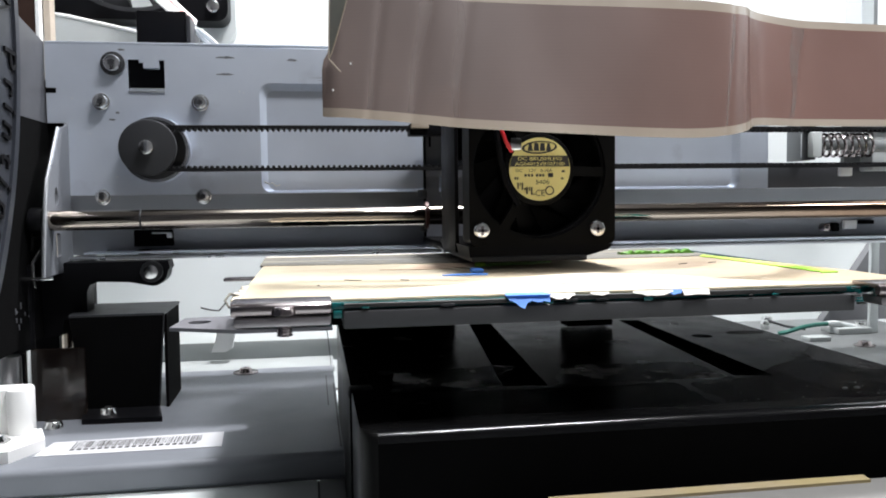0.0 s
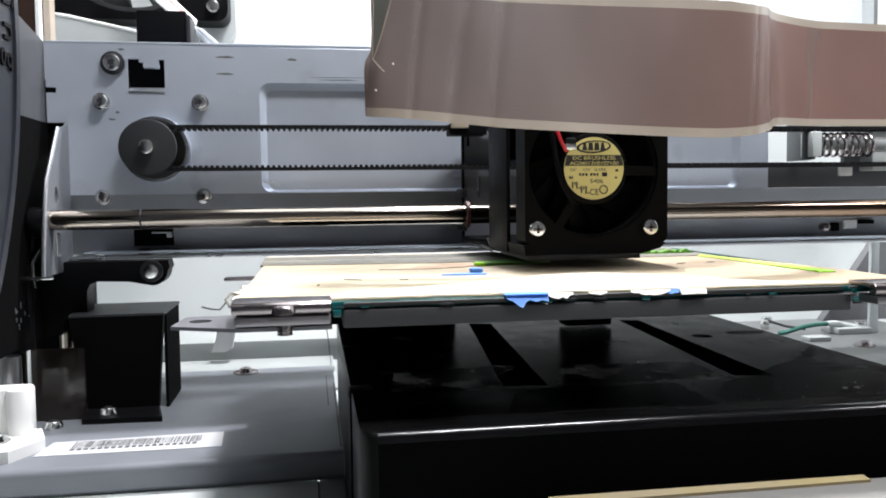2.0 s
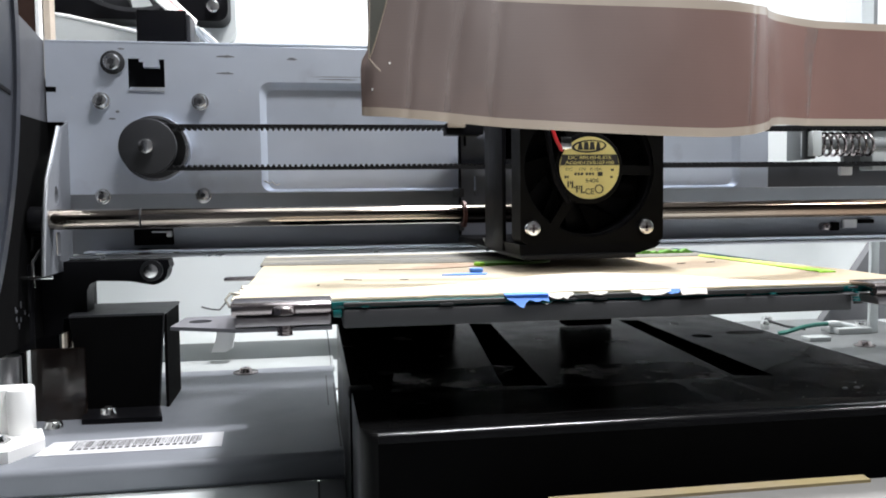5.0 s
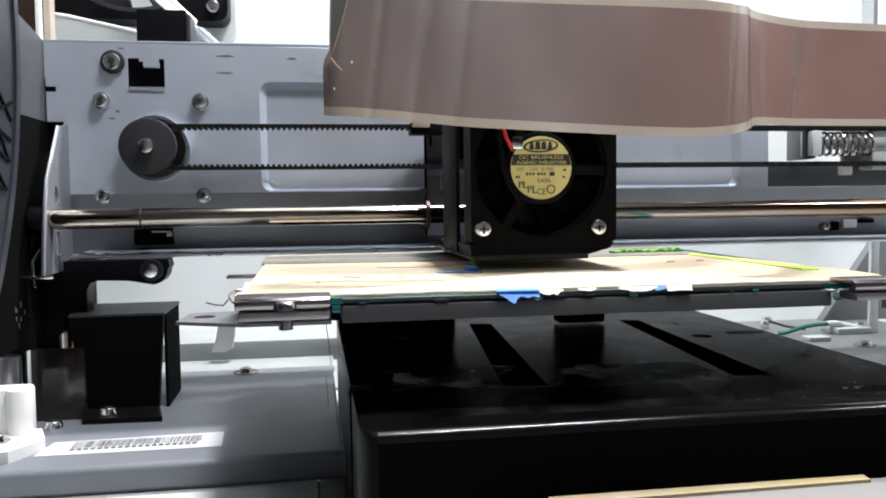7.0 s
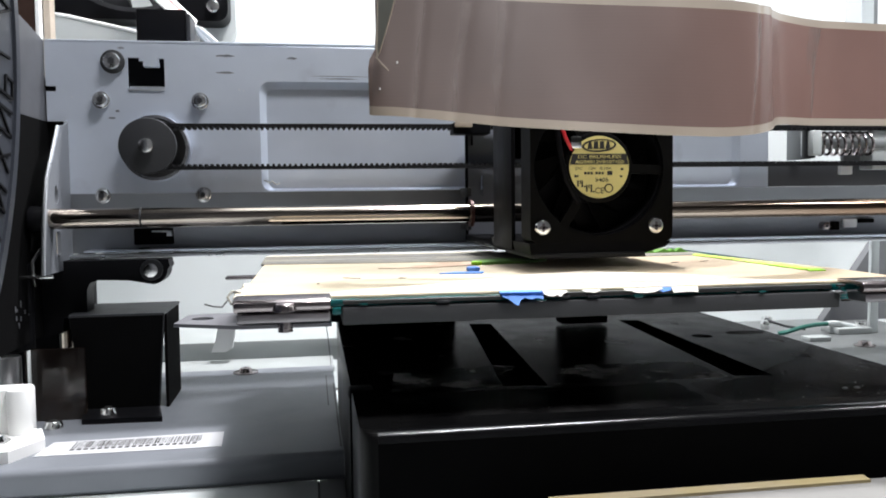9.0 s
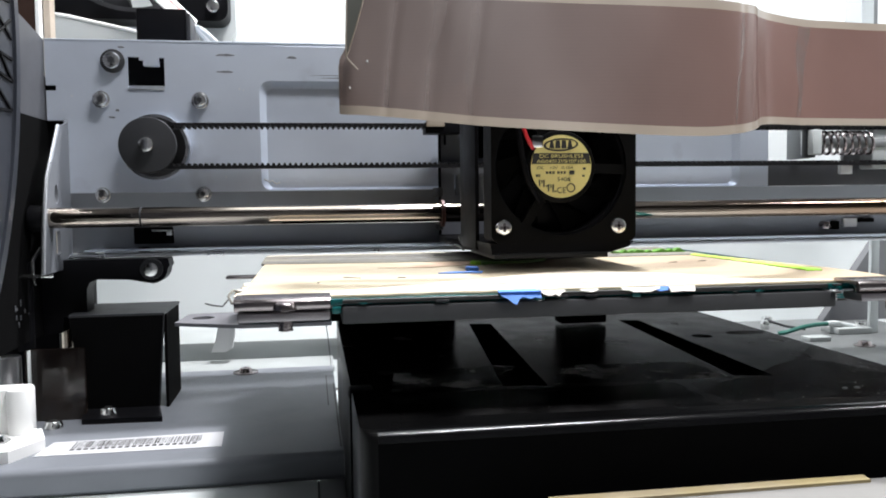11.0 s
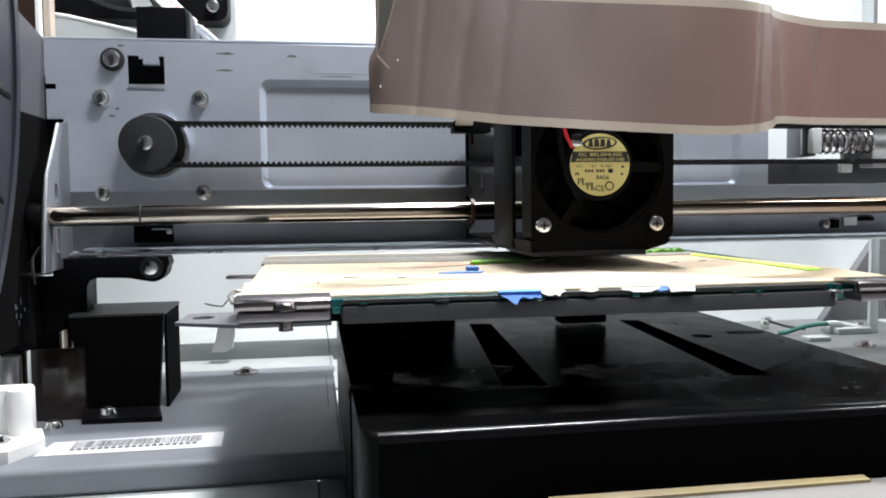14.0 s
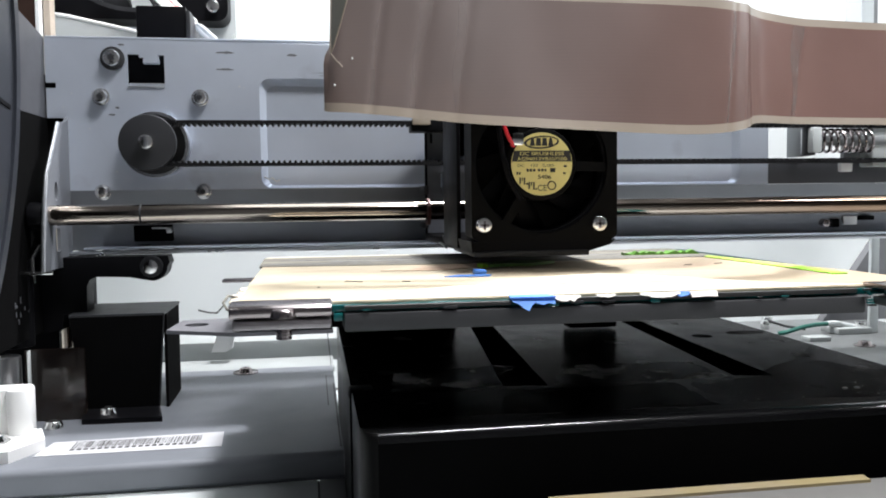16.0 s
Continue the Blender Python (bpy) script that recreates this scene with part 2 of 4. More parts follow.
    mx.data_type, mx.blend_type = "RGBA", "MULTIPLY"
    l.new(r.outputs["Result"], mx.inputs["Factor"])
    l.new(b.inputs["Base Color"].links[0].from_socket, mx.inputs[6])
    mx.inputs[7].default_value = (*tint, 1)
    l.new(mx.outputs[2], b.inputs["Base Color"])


tint_along(CHROME, 0.03, 0.13, (0.62, 0.47, 0.38))
tint_along(KRAFT, -0.02, 0.05, (0.76, 0.71, 0.66))
tint_along(CABLE, -0.06, 0.025, (1.14, 0.80, 0.72))

# ---- the room and the housing round the machine ----
def structure(name, bm, m, label):
    return tagged(part(name, bm, m, None, label), label, "", "", "structure")


structure("room_floor", bx(-1600, 1700, -1500, 1400, -900, -880), ROOM, "plain pale floor of the room")
structure("ceiling", bx(-1600, 1700, -1500, 1400, 1500, 1520), ROOM, "plain white ceiling of the room")
structure("wall_south", bx(-1600, 1700, -1520, -1500, -880, 1500), ROOM, "plain pale room wall")
structure("wall_north", bx(-1600, 1700, 1400, 1420, -880, 1500), ROOM, "plain pale room wall")
structure("wall_west", bx(-1620, -1600, -1500, 1400, -880, 1500), ROOM, "plain pale room wall")
structure("wall_east", bx(1700, 1720, -1500, 1400, -880, 1500), ROOM, "plain pale room wall")
structure("backdrop_panel", bx(-330, 460, 520, 526, -120, 330, 2), WALL, "white painted rear panel of the housing")
structure("side_panel_west", bx(-336, -330, 200, 526, -120, 330, 2), WALL, "white painted side panel of the housing")
structure("side_panel_east", bx(460, 466, 200, 526, -120, 330, 2), WALL, "white painted side panel of the housing")
structure("bench", bx(-500, 620, -200, 560, -150, -121, 3), PALE_GREY, "pale grey bench top under the machine")


def rolled_floor():
    """Chassis floor with its front edge folded down."""
    c, r, t = (244.6, -77.6), 2.6, 1.2
    inner = [(c[0] + (r - t) * math.cos(radians(a)), c[1] + (r - t) * math.sin(radians(a))) for a in range(90, 181, 15)]
    outer = [(c[0] + r * math.cos(radians(a)), c[1] + r * math.sin(radians(a))) for a in range(180, 89, -15)]
    fold = [(243.4, -82.0), (244.4, -83.4), (243.2, -83.4), (242.0, -82.0)]
    return profile([(372, -75), (372, -76.2)] + inner + fold + outer, "x", -160, 8.2)


TRAY = mat("tray_plastic", (0.36, 0.38, 0.375), 0.6, 0.0, 0.06, 40, 0.03, 1500)
chassis = thing("chassis", (-50, 300, -76), "grey zinc-coated steel chassis floor with a rolled front edge", "chassis")
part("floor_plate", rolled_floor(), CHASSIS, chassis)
part("floor_plate_rear", bx(147.4, 330, 300, 450, -76.2, -75, 0.3), FLOOR_PALE, chassis)
part("rear_ledge", bx(-160, 14, 400, 470, -78, -67, 1.0), TRAY, chassis, "pale moulded ledge")
part("rear_tray", bx(-160, 9, 372.5, 400, -78, -75.6, 0.4), TRAY, chassis, "pale moulded tray")
part("rib", sheet([(-43.8, -56.5), (-36.1, -56.5), (-36.6, -62), (-37.9, -68.9), (-41, -70.6), (-47.5, -70.4), (-45.2, -64)], [], "xz", 392, 398), WHITE, chassis, "pale upright rib")
part("seam_strip", bx(4.6, 4.95, 300, 350, -75.0, -74.75), INK, chassis, "thin dark seam in the sheet")
part("edge_seam", bx(7.3, 7.7, 248, 335, -75.0, -74.75), INK, chassis, "thin dark seam in the sheet")
part("tray_seam", bx(7.4, 7.7, 372.6, 399, -75.5, -75.2), INK, chassis, "thin dark seam in the sheet")
part("ledge_seam", tube([(7.6, 399.2, -75), (6.9, 399.2, -67), (6.0, 399.4, -60)], 0.22, 6), INK, chassis)
front = thing("lower_sheet_panel", (-60, 200, -92), "light grey sheet panel below the rolled edge", "panel")
part("panel_left", bx(-190, 0.2, 120, 243.6, -94, -83.45, 0.3), PALE_GREY, front)
part("panel_right", bx(0.9, 8.2, 120, 243.6, -94, -83.45, 0.3), MID_GREY, front)


part("panel_joint", bx(0.25, 0.85, 121, 243.2, -93, -83.8), INK, front, "dark joint between the sheets")


def screw(x, y, z, r, name="screw", h=2.4, axis="z", washer=0.0, parent=None, group="chassis screws", metal=None):
    """A pan-head screw with a cross recess, standing on z or facing the front."""
    flat = axis == "z"
    o = thing(name, (x, y, z), "small nickel-plated pan-head screw", "screw", group) if parent is None else parent
    def put(bm, m, n, top=None):
        return part(n, bm, m, top or o)
    head = cy((x, y, z) if flat else (x, y - h, z), "z" if flat else "y", r if flat else r * 0.72, h, r * 0.72 if flat else r, 24, 0.25)
    hd = put(head, metal or SCREW, "screw_head")
    if washer:
        put(cy((x, y, z) if flat else (x, y - 0.6, z), "z" if flat else "y", washer, 0.6, None, 28, 0.15), metal or SCREW, "washer", None if parent is None else hd)
    bm = bmesh.new()
    for a, b in ((r * 0.42, r * 0.13), (r * 0.13, r * 0.42)):
        if flat:
            bx(x - a, x + a, y - b, y + b, z + h - 0.1, z + h + 0.06, bm=bm)
        else:
            bx(x - a, x + a, y - h - 0.06, y - h + 0.1, z - b, z + b, bm=bm)
    put(bm, INK, "recess", None if parent is None else hd)
    return o


screw(-71.0, 296, -73.2, 3.0)
screw(-29.7, 364.0, -75, 3.2, washer=5.4, metal=CLIP)
screw(-86.8, 288, -75, 3.4)

# serial label: bars for the code and for the line under it
lab = thing("barcode_label", (-55, 263, -74.9), "white paper label with a black barcode on the chassis floor", "label")
part("paper", sheet([(-83, 255), (-81, 269), (-29.5, 271), (-28.6, 254.6)], [], "xy", -74.98, -74.8), PAPER, lab)
rnd = random.Random(5)
bars = bmesh.new()
x = -74.0
while x < -36:
    w = rnd.choice((0.22, 0.22, 0.4, 0.6))
    bx(x, x + w, 261.6, 268.2, -74.8, -74.74, bm=bars)
    x += w + rnd.choice((0.25, 0.3, 0.5))
part("barcode", bars, INK, lab)
under = bmesh.new()
for i in range(19):
    x = -74 + i * 2.0
    bx(x, x + 1.35, 259.0, 260.8, -74.8, -74.74, bm=under)
part("number_bars", under, INK, lab)

# ---- black base under the print bed ----
base = thing("machine_base", (76, 220, -122), "glossy dusty black plastic machine base with two slots", "base")
BASE_TOP = -44.0
slots = [[(43.6, 185.5), (54.0, 183.5), (61.5, 279.5), (54.1, 281.5)], [(101.2, 184.3), (110.7, 182.4), (114.4, 275.2), (107.6, 276.8)]]
holes = [ring(120.5, 239.3, 3.2, 20)]
X0, X1, FRONT, LIP = 8.4, 144.6, 152.4, 2.2
CORNER = [(X0 + 3.2 - 3.2 * math.sin(radians(a)), FRONT + LIP + 3.2 - 3.2 * math.cos(radians(a))) for a in range(90, -1, -15)]
part("top_plate", sheet(CORNER + [(X1, FRONT + LIP), (X1, 300), (X0, 300)], slots + holes, "xy", BASE_TOP - 3.0, BASE_TOP), GLOSS_BLACK, base)
part("slot_floor", bx(X0 + 3.6, X1 - 3.6, FRONT + 4.0, 299.9, -120.6, BASE_TOP - 9), MATT_BLACK, base)
lip = [(FRONT + LIP - LIP * math.cos(radians(a)), BASE_TOP - LIP + LIP * math.sin(radians(a))) for a in range(0, 91, 10)]
part("front_edge", profile(lip + [(FRONT + LIP, BASE_TOP - LIP)], "x", X0 + 3.2, X1), EDGE_BLACK, base, "rounded shiny front edge")
part("front_wall", bx(X0 + 3.2, X1, FRONT, FRONT + 3.4, -120.6, BASE_TOP - LIP - 0.05), MATT_BLACK, base)
part("rear_wall", bx(X0 + 0.2, X1 - 0.2, 300.2, 303, -120.6, BASE_TOP, 0.3), BLACK, base)
corner = bmesh.new()
arcs = [(3.2 + LIP, -120.6)] + [(3.2 + LIP * math.cos(radians(a)), BASE_TOP - LIP + LIP * math.sin(radians(a))) for a in range(0, 91, 10)]
loops = [[corner.verts.new((X0 + 3.2 - min(r, 3.2) * math.sin(radians(b)), FRONT + LIP + 3.2 - r * math.cos(radians(b)), z)) for b in range(0, 91, 10)] for r, z in arcs]
for a, b in zip(loops, loops[1:]):
    for i in range(len(a) - 1):
        corner.faces.new((a[i], a[i + 1], b[i + 1], b[i]))
part("corner", corner, FAN_BLACK, base)
part("side_wall", bx(X0 - 0.1, X0 + 1.8, 189.0, 300, -120.6, BASE_TOP - 0.1, 0.3), SIDE_GLOSS, base, "polished black flank")
part("side_wall_front", bx(X0 - 0.05, X0 + 1.8, FRONT + LIP + 3.2, 188.4, -120.6, BASE_TOP - 0.1, 0.3), SIDE_GLOSS, base, "polished black flank")
part("far_side_wall", bx(X1 - 1.8, X1 + 0.2, FRONT + 0.4, 300, -120.6, BASE_TOP - 0.1, 0.3), MATT_BLACK, base)
part("cable_notch", bx(7.6, 13.4, 187.4, 192.6, BASE_TOP - 2.2, BASE_TOP + 0.4, 0.8), BLACK, base)
part("flank_groove", bx(7.9, 8.6, 188.3, 189.1, -73, BASE_TOP - 2.0, 0.1), MATT_BLACK, base)
rd = random.Random(4)
for k in range(14):
    hx, hy = rd.uniform(84, 128), rd.uniform(160, 174)
    w = rd.uniform(0.06, 0.2)
    part("crumb", bx(hx - w, hx + w, hy - w, hy + w, BASE_TOP, BASE_TOP + w, 0.1, 1), MID_GREY, base)
for hx in (118.5, 121.5):
    part("dust_bump", bx(hx - 0.6, hx + 0.6, 166, 167, BASE_TOP - 0.1, BASE_TOP + 0.4, 0.3), MID_GREY, base)
def blotch(pts, seed):
    """Uneven outline round a stretch of the top."""
    rb = random.Random(seed)
    out = []
    for a, b in zip(pts, pts[1:] + pts[:1]):
        for i in range(9):
            f = i / 9
            out.append((a[0] + (b[0] - a[0]) * f + rb.uniform(-1.3, 1.3), a[1] + (b[1] - a[1]) * f + rb.uniform(-1.3, 1.3)))
    return out


HAZE_DUST = mat("thin_dust", (0.07, 0.067, 0.067), 0.9, 0.0, 0.3, 120, 0.0, spec=0.02)
scattered(HAZE_DUST, 60.0, 0.48, 0.78, 0.3)
part("dust_film", sheet(blotch([(20, 208), (51, 208), (43, 186), (18, 184)], 1), [], "xy", BASE_TOP, BASE_TOP + 0.03), DUST, base, "grey dust film")
part("dust_film", sheet(blotch([(63, 206), (99, 202), (99, 182), (56, 184)], 2), [], "xy", BASE_TOP, BASE_TOP + 0.03), DUST, base)
part("dust_film", sheet(blotch([(16, 183), (84, 180), (84, 160), (16, 160)], 3), [], "xy", BASE_TOP, BASE_TOP + 0.02), HAZE_DUST, base)
part("dust_film", sheet(blotch([(104, 181), (143, 215), (143, 160), (86, 160), (88, 180)], 5), [], "xy", BASE_TOP, BASE_TOP + 0.02), HAZE_DUST, base)
part("worn_patch", sheet([(136.8 + 6.4 * math.cos(i * 0.314), 242.5 + 3.4 * math.sin(i * 0.314)) for i in range(20)], [], "xy", BASE_TOP, BASE_TOP + 0.03), MATT_BLACK, base, "dark worn patch")
part("reflection_blocker", bx(9, 52, 297, 299.5, BASE_TOP, -26.0, 0.5), MATT_BLACK, base)
part("front_lug", cy((41, 149.5, -67.5), "y", 4.2, 4, None, 24, 0.4), BLACK, base)
part("lug_screw", cy((41, 148.2, -67.5), "y", 2.3, 2, None, 20, 0.4), SCREW, base)

RAIL_GREY = mat("dull_rail_paint", (0.20, 0.195, 0.185), 0.6, 0.0, 0.1, 40, 0.05, 1500)
bar = thing("front_rail", (110, 120, -62), "pale grey front rail with yellow foam tape on top", "rail")
part("rail_body", bx(30, 260, 126, 146.4, -121, -57.0, 0.8), RAIL_GREY, bar)
part("foam_tape", sheet([(43, 146.5), (108.6, 146.5), (108.2, 143.6), (43, 143.0)], [], "xy", -57.0, -56.4), YELLOW, bar, "yellow foam tape strip")

# ---- left side: bracket box, clear column, white foot ----
box = thing("bracket_box", (-66, 312, -75), "black open steel bracket box screwed to the chassis", "bracket")
part("front_plate", sheet([(-85.2, -40.3), (-52.8, -40.3), (-55.2, -73.2), (-81, -73.2)], [], "xz", 304, 305.2), MATT_BLACK, box)
part("top_plate", sheet([(-85.2, 304), (-52.8, 304), (-52.6, 338), (-88, 338)], [], "xy", -40.3, -39.5), DARK_GREY, box, "matt dark top plate")
part("back_plate", bx(-88, -63, 336.8, 338, -75, -40.4, 0.2), MATT_BLACK, box)
part("side_flange", sheet([(309.5, -40.4), (337.5, -40.4), (337.5, -75), (309.4, -75)], [], "yz", -54.0, -52.9), MATT_BLACK, box)
part("edge_rim", tube([(-52.9, 304, -40.6), (-54.1, 304, -56), (-55.3, 304, -73)], 0.25, 6), DARK_GREY, box)
part("foot", sheet([(-78.2, 289.5), (-51.8, 288.5), (-55.2, 304), (-81, 304)], [], "xy", -75, -73.2), BLACK, box)
SATIN = mat("satin_steel", (0.42, 0.42, 0.43), 0.34, 1.0, 0.06, 40, 0.02, 900)
col = thing("lead_screw_motor", (-104, 320, -75), "silver motor coupling beside smoked acrylic shield", "motor")
part("coupling", cy((-100.6, 290, -75), "z", 3.9, 24.4, None, 32, 0.5), SATIN, col, "polished steel coupling")
part("shield", bx(-98, -78.6, 297, 299, -75, -50, 0.3), BROWN, col, "dark smoked acrylic shield")
part("shield_edge", bx(-96.2, -95.8, 294, 296.8, -75, -50, 0.1), PALE_GREY, col, "pale edge of the shield")
part("motor_body", bx(-128, -103.4, 356, 380, -75, -36, 1.0), BLACK, col, "black motor body")
part("rod", cy((-97, 345, -75), "z", 2.6, 70, None, 20), CHROME, col)
part("rod", cy((-90.5, 352, -75), "z", 3.2, 70, None, 20), DARK_GREY, col)
part("terminal", cy((-82.5, 300.6, -68), "y", 1.9, 2.4, None, 16, 0.3), SCREW, col)
part("terminal", cy((-85.5, 300.9, -59), "y", 1.5, 2.1, None, 16, 0.3), SCREW, col)
foot = thing("white_corner_foot", (-95, 262, -75), "white plastic corner foot with a screw", "foot")
part("foot_base", sheet([(-112, 250), (-88, 250), (-81.5, 262), (-86, 274), (-112, 276)], [], "xy", -75, -71.5), WHITE, foot)
part("upright", bx(-112, -88.5, 270, 278, -73.4, -57.5, 1.2), WHITE, foot)
part("upright_post", cy((-91, 270, -73.4), "z", 3.6, 16, None, 24, 0.6), WHITE, foot)
screw(-94.8, 260, -71.5, 3.3, h=2.6, washer=4.2, group="foot screws")

# ---- filament spool that turns ----
SPOOL_AT = (-76, 121.6, 44.9)
spool = thing("filament_spool", SPOOL_AT, "large dark grey plastic filament spool with raised marks", "spool")
part("flange", sheet(ring(121.6, 44.9, 112.5, 96), [ring(121.6, 44.9, 26, 40)], "yz", -79, -76), SPOOL, spool)
part("flange_rim", sheet(ring(121.6, 44.9, 113.4, 96), [ring(121.6, 44.9, 110.6, 96)], "yz", -80, -75.2), SPOOL, spool, "raised rim of the flange")
part("barrel", cy((-138, 121.6, 44.9), "x", 72, 59, None, 64), BLACK, spool)
part("far_flange", sheet(ring(121.6, 44.9, 112.5, 96), [ring(121.6, 44.9, 26, 40)], "yz", -141, -138), SPOOL, spool)


def mark(strokes, a, r0=99.5, size=9.5):
    """Raised strokes at an angle of the flange; strokes in units of size, across (radial) and along."""
    bm = bmesh.new()
    for u0, v0, u1, v1 in strokes:
        p, q = Vector((u0, v0)), Vector((u1, v1))
        d = (q - p).normalized()
        s = Vector((-d.y, d.x)) * 0.055
        pts = []
        for w in (p - s, q - s, q + s, p + s):
            r = r0 + w.x * size
            ang = radians(a) + w.y * size * 0.6 / 98
            pts.append((121.6 + r * math.cos(ang), 44.9 + r * math.sin(ang)))
        sheet(pts, [], "yz", -76, -75.5, bm)
    return part("raised_mark", bm, BLACK, spool)


SHAPES = [[(0, 0, 1, 0), (1, 0, 0, 1), (0, 1, 1, 1)], [(0, 0, 1, 0), (1, 0, 1, 0.7), (1, 0.7, 0.5, 0.8), (0.5, 0.8, 0.5, 0)], [(0, 0, 0.8, 0)],
          [(0, 0, 1, 0.4), (1, 0.4, 0, 0.9)], [(0, 0, 1, 0), (1, 0, 0.1, 0.9), (0.1, 0.9, 1, 0.9)], [(0, 0.1, 1, 0.9), (1, 0.1, 0, 0.9)]]
def letter(ch, a, r0=103.2, size=8.3):
    """A raised letter standing on a circle of the flange, its top outwards, read clockwise."""
    cu = bpy.data.curves.new("lettering", "FONT")
    cu.body, cu.size, cu.align_x, cu.extrude = ch, size * 1.38, "CENTER", 0.3
    ob = bpy.data.objects.new("lettering_source", cu)
    me = bpy.data.meshes.new_from_object(ob)
    bpy.data.objects.remove(ob)
    bm = bmesh.new()
    bm.from_mesh(me)
    for v in bm.verts:
        ang = radians(a) - v.co.x / 107
        r = r0 + v.co.y
        v.co = Vector((-75.7 + v.co.z, 121.6 + r * math.cos(ang), 44.9 + r * math.sin(ang)))
    return part("raised_letter", bm, BLACK, spool)


WORD = (-3.9, -8.1, -11.1, -14.5, -18.6, -21.9, -25.9, -29.8)
for ch, a in zip("Printing", WORD):
    letter(ch, a)
for first, last in ((2.0, 34), (-143, -96)):
    a, i = first, 0
    while a < last:
        mark(SHAPES[(i * 7 + 3) % 6], a)
        a, i = a + 5.4, i + 1
for a in (-60, -75, -165, -180):
    part("flange_groove", sheet([(121.6 + r * math.cos(radians(b)), 44.9 + r * math.sin(radians(b))) for r, b in ((40, a), (108, a + 3), (108, a + 3.6), (40, a + 1.4))], [], "yz", -76, -75.7), BLACK, spool)

# ---- gantry: sheet-metal rail with rod, belt, pulley and brackets; it rises slowly ----
gantry = thing("gantry", (80, 325, -21), "grey sheet-steel gantry rail with polished rod and toothed belt", "gantry")
face = [(-95.7, 59.3), (-95.7, 42.8), (-92.2, 42.8), (-92.2, 40.8), (-95.7, 40.8), (-95.7, 29.8), (-88.5, 29.8), (-88.5, 2.8), (193.2, 2.8), (193.2, 56.5)]
window = [(-66.7, 42.2), (-53.4, 42.2), (-53.4, 53.4), (-55.4, 53.4), (-55.4, 50.4), (-61, 50.4), (-61, 52.4), (-62.5, 52.4), (-62.5, 53.6), (-66.7, 53.6)]
EMB = rrect(-18.6, 180.3, 3.2, 45.2, 4.0, 6)
INN = rrect(-16.2, 178.0, 4.2, 42.6, 3.0, 6)
part("rail_plate", sheet(face, [window, EMB], "xz", 325, 326.4), STEEL, gantry)
emb = bmesh.new()
ov = [emb.verts.new((x, 325.05, z)) for x, z in EMB]
iv = [emb.verts.new((x, 327.8, z)) for x, z in INN]
for i in range(len(ov)):
    j = (i + 1) % len(ov)
    emb.faces.new((ov[i], ov[j], iv[j], iv[i]))
emb.faces.new(iv)
part("pressed_panel", emb, STEEL, gantry, sharp=25)
part("window_backing", bx(-69, -50, 331, 336, 38, 57, 0.4), BLACK, gantry, "black part behind the window")
part("window_tab", bx(-61, -55.4, 326.6, 327.6, 50.2, 52.2, 0.2), STEEL, gantry)
part("window_lower_rim", bx(-66.6, -53.5, 324.5, 325, 41.2, 42.0, 0.15), BENT_STEEL, gantry, "bright lower rim of the window")
part("window_sill", bx(-66.5, -53.6, 326.5, 330.6, 42.3, 43.1, 0.2), BENT_STEEL, gantry)
part("top_edge", bx(-95.6, 193, 324.9, 327.5, 58.9, 59.9, 0.3), STEEL, gantry, "bright cut top edge")
band = profile([(325, 2.8), (326.3, 2.8), (333.6, -19.9), (332.2, -19.9)], "x", -93, 290)
part("lower_band", band, SHADED_STEEL, gantry, "lower band of the sheet, tilted back and painted in shade")
part("top_flange", bx(-95.6, 290, 327.6, 370, 57.6, 58.8, 0.3), STEEL, gantry, "bent rear flange of the channel")
part("bottom_flange", bx(-80, 290, 333.6, 369, -21.2, -20.0, 0.3), STEEL, gantry, "bent rear flange of the channel")
part("lower_right_shade_plate", bx(193.3, 290, 325, 326.2, 2.9, 12.0, 0.2), SIDE_GREY, gantry)
part("notch_backing", bx(-99, -79, 327, 329, 18, 46, 0.3), BLACK, gantry)
part("bottom_lip", bx(-93, 290, 320, 333.5, -21.2, -20.2, 0.3), BENT_STEEL, gantry, "bright bent bottom lip")
part("inner_lip", bx(-84, 290, 322, 332, -19.2, -18.6, 0.2), STEEL, gantry)
for x0, x1, z0, z1, m in ((-67, -52.8, -16.8, -10.6, INK), (-66, -62, -20.0, -18.2, INK), (-53.2, -51, -20, -18.4, INK), (239.2, 246, -13.4, -11.6, INK), (226.0, 229.4, -16.4, -12.6, INK)):
    part("punched_slot", bx(x0, x1, 323.0 + (4.8 - z1) * 0.29, 327 + (4.8 - z0) * 0.29, z0, z1, 0.2), MATT_BLACK, gantry)
part("slot_bridge", bx(-60, -52.8, 325.2, 328.6, -12.0, -11.4, 0.1), BENT_STEEL, gantry)
part("slot_bridge", bx(-54.6, -52.8, 325.2, 328.6, -13.6, -11.4, 0.1), BENT_STEEL, gantry)
part("white_window", bx(231.6, 238.2, 328.4, 329.6, -15.4, -11.6, 0.4), WHITE, gantry)
for i, (x, z, r, w) in enumerate(((-71.8, 51.8, 3.4, 4.4), (-76.3, 37.6, 2.8, 3.2), (-40.6, 37.4, 2.8, 3.2), (-76.9, 2.0, 2.7, 2.9), (-40.3, 2.0, 2.7, 2.9), (219.0, -14.2, 1.9, 0))):
    hd = part("screw_head", cy((x, 321.6, z), "y", r * 0.86, 3.6, r, 24, 0.4), SCREW if w else CLIP, gantry, "nickel-plated socket screw")
    if w:
        part("washer", cy((x, 323.9, z), "y", w, 0.9, None, 28, 0.2), SCREW if i else DARK_GREY, hd)
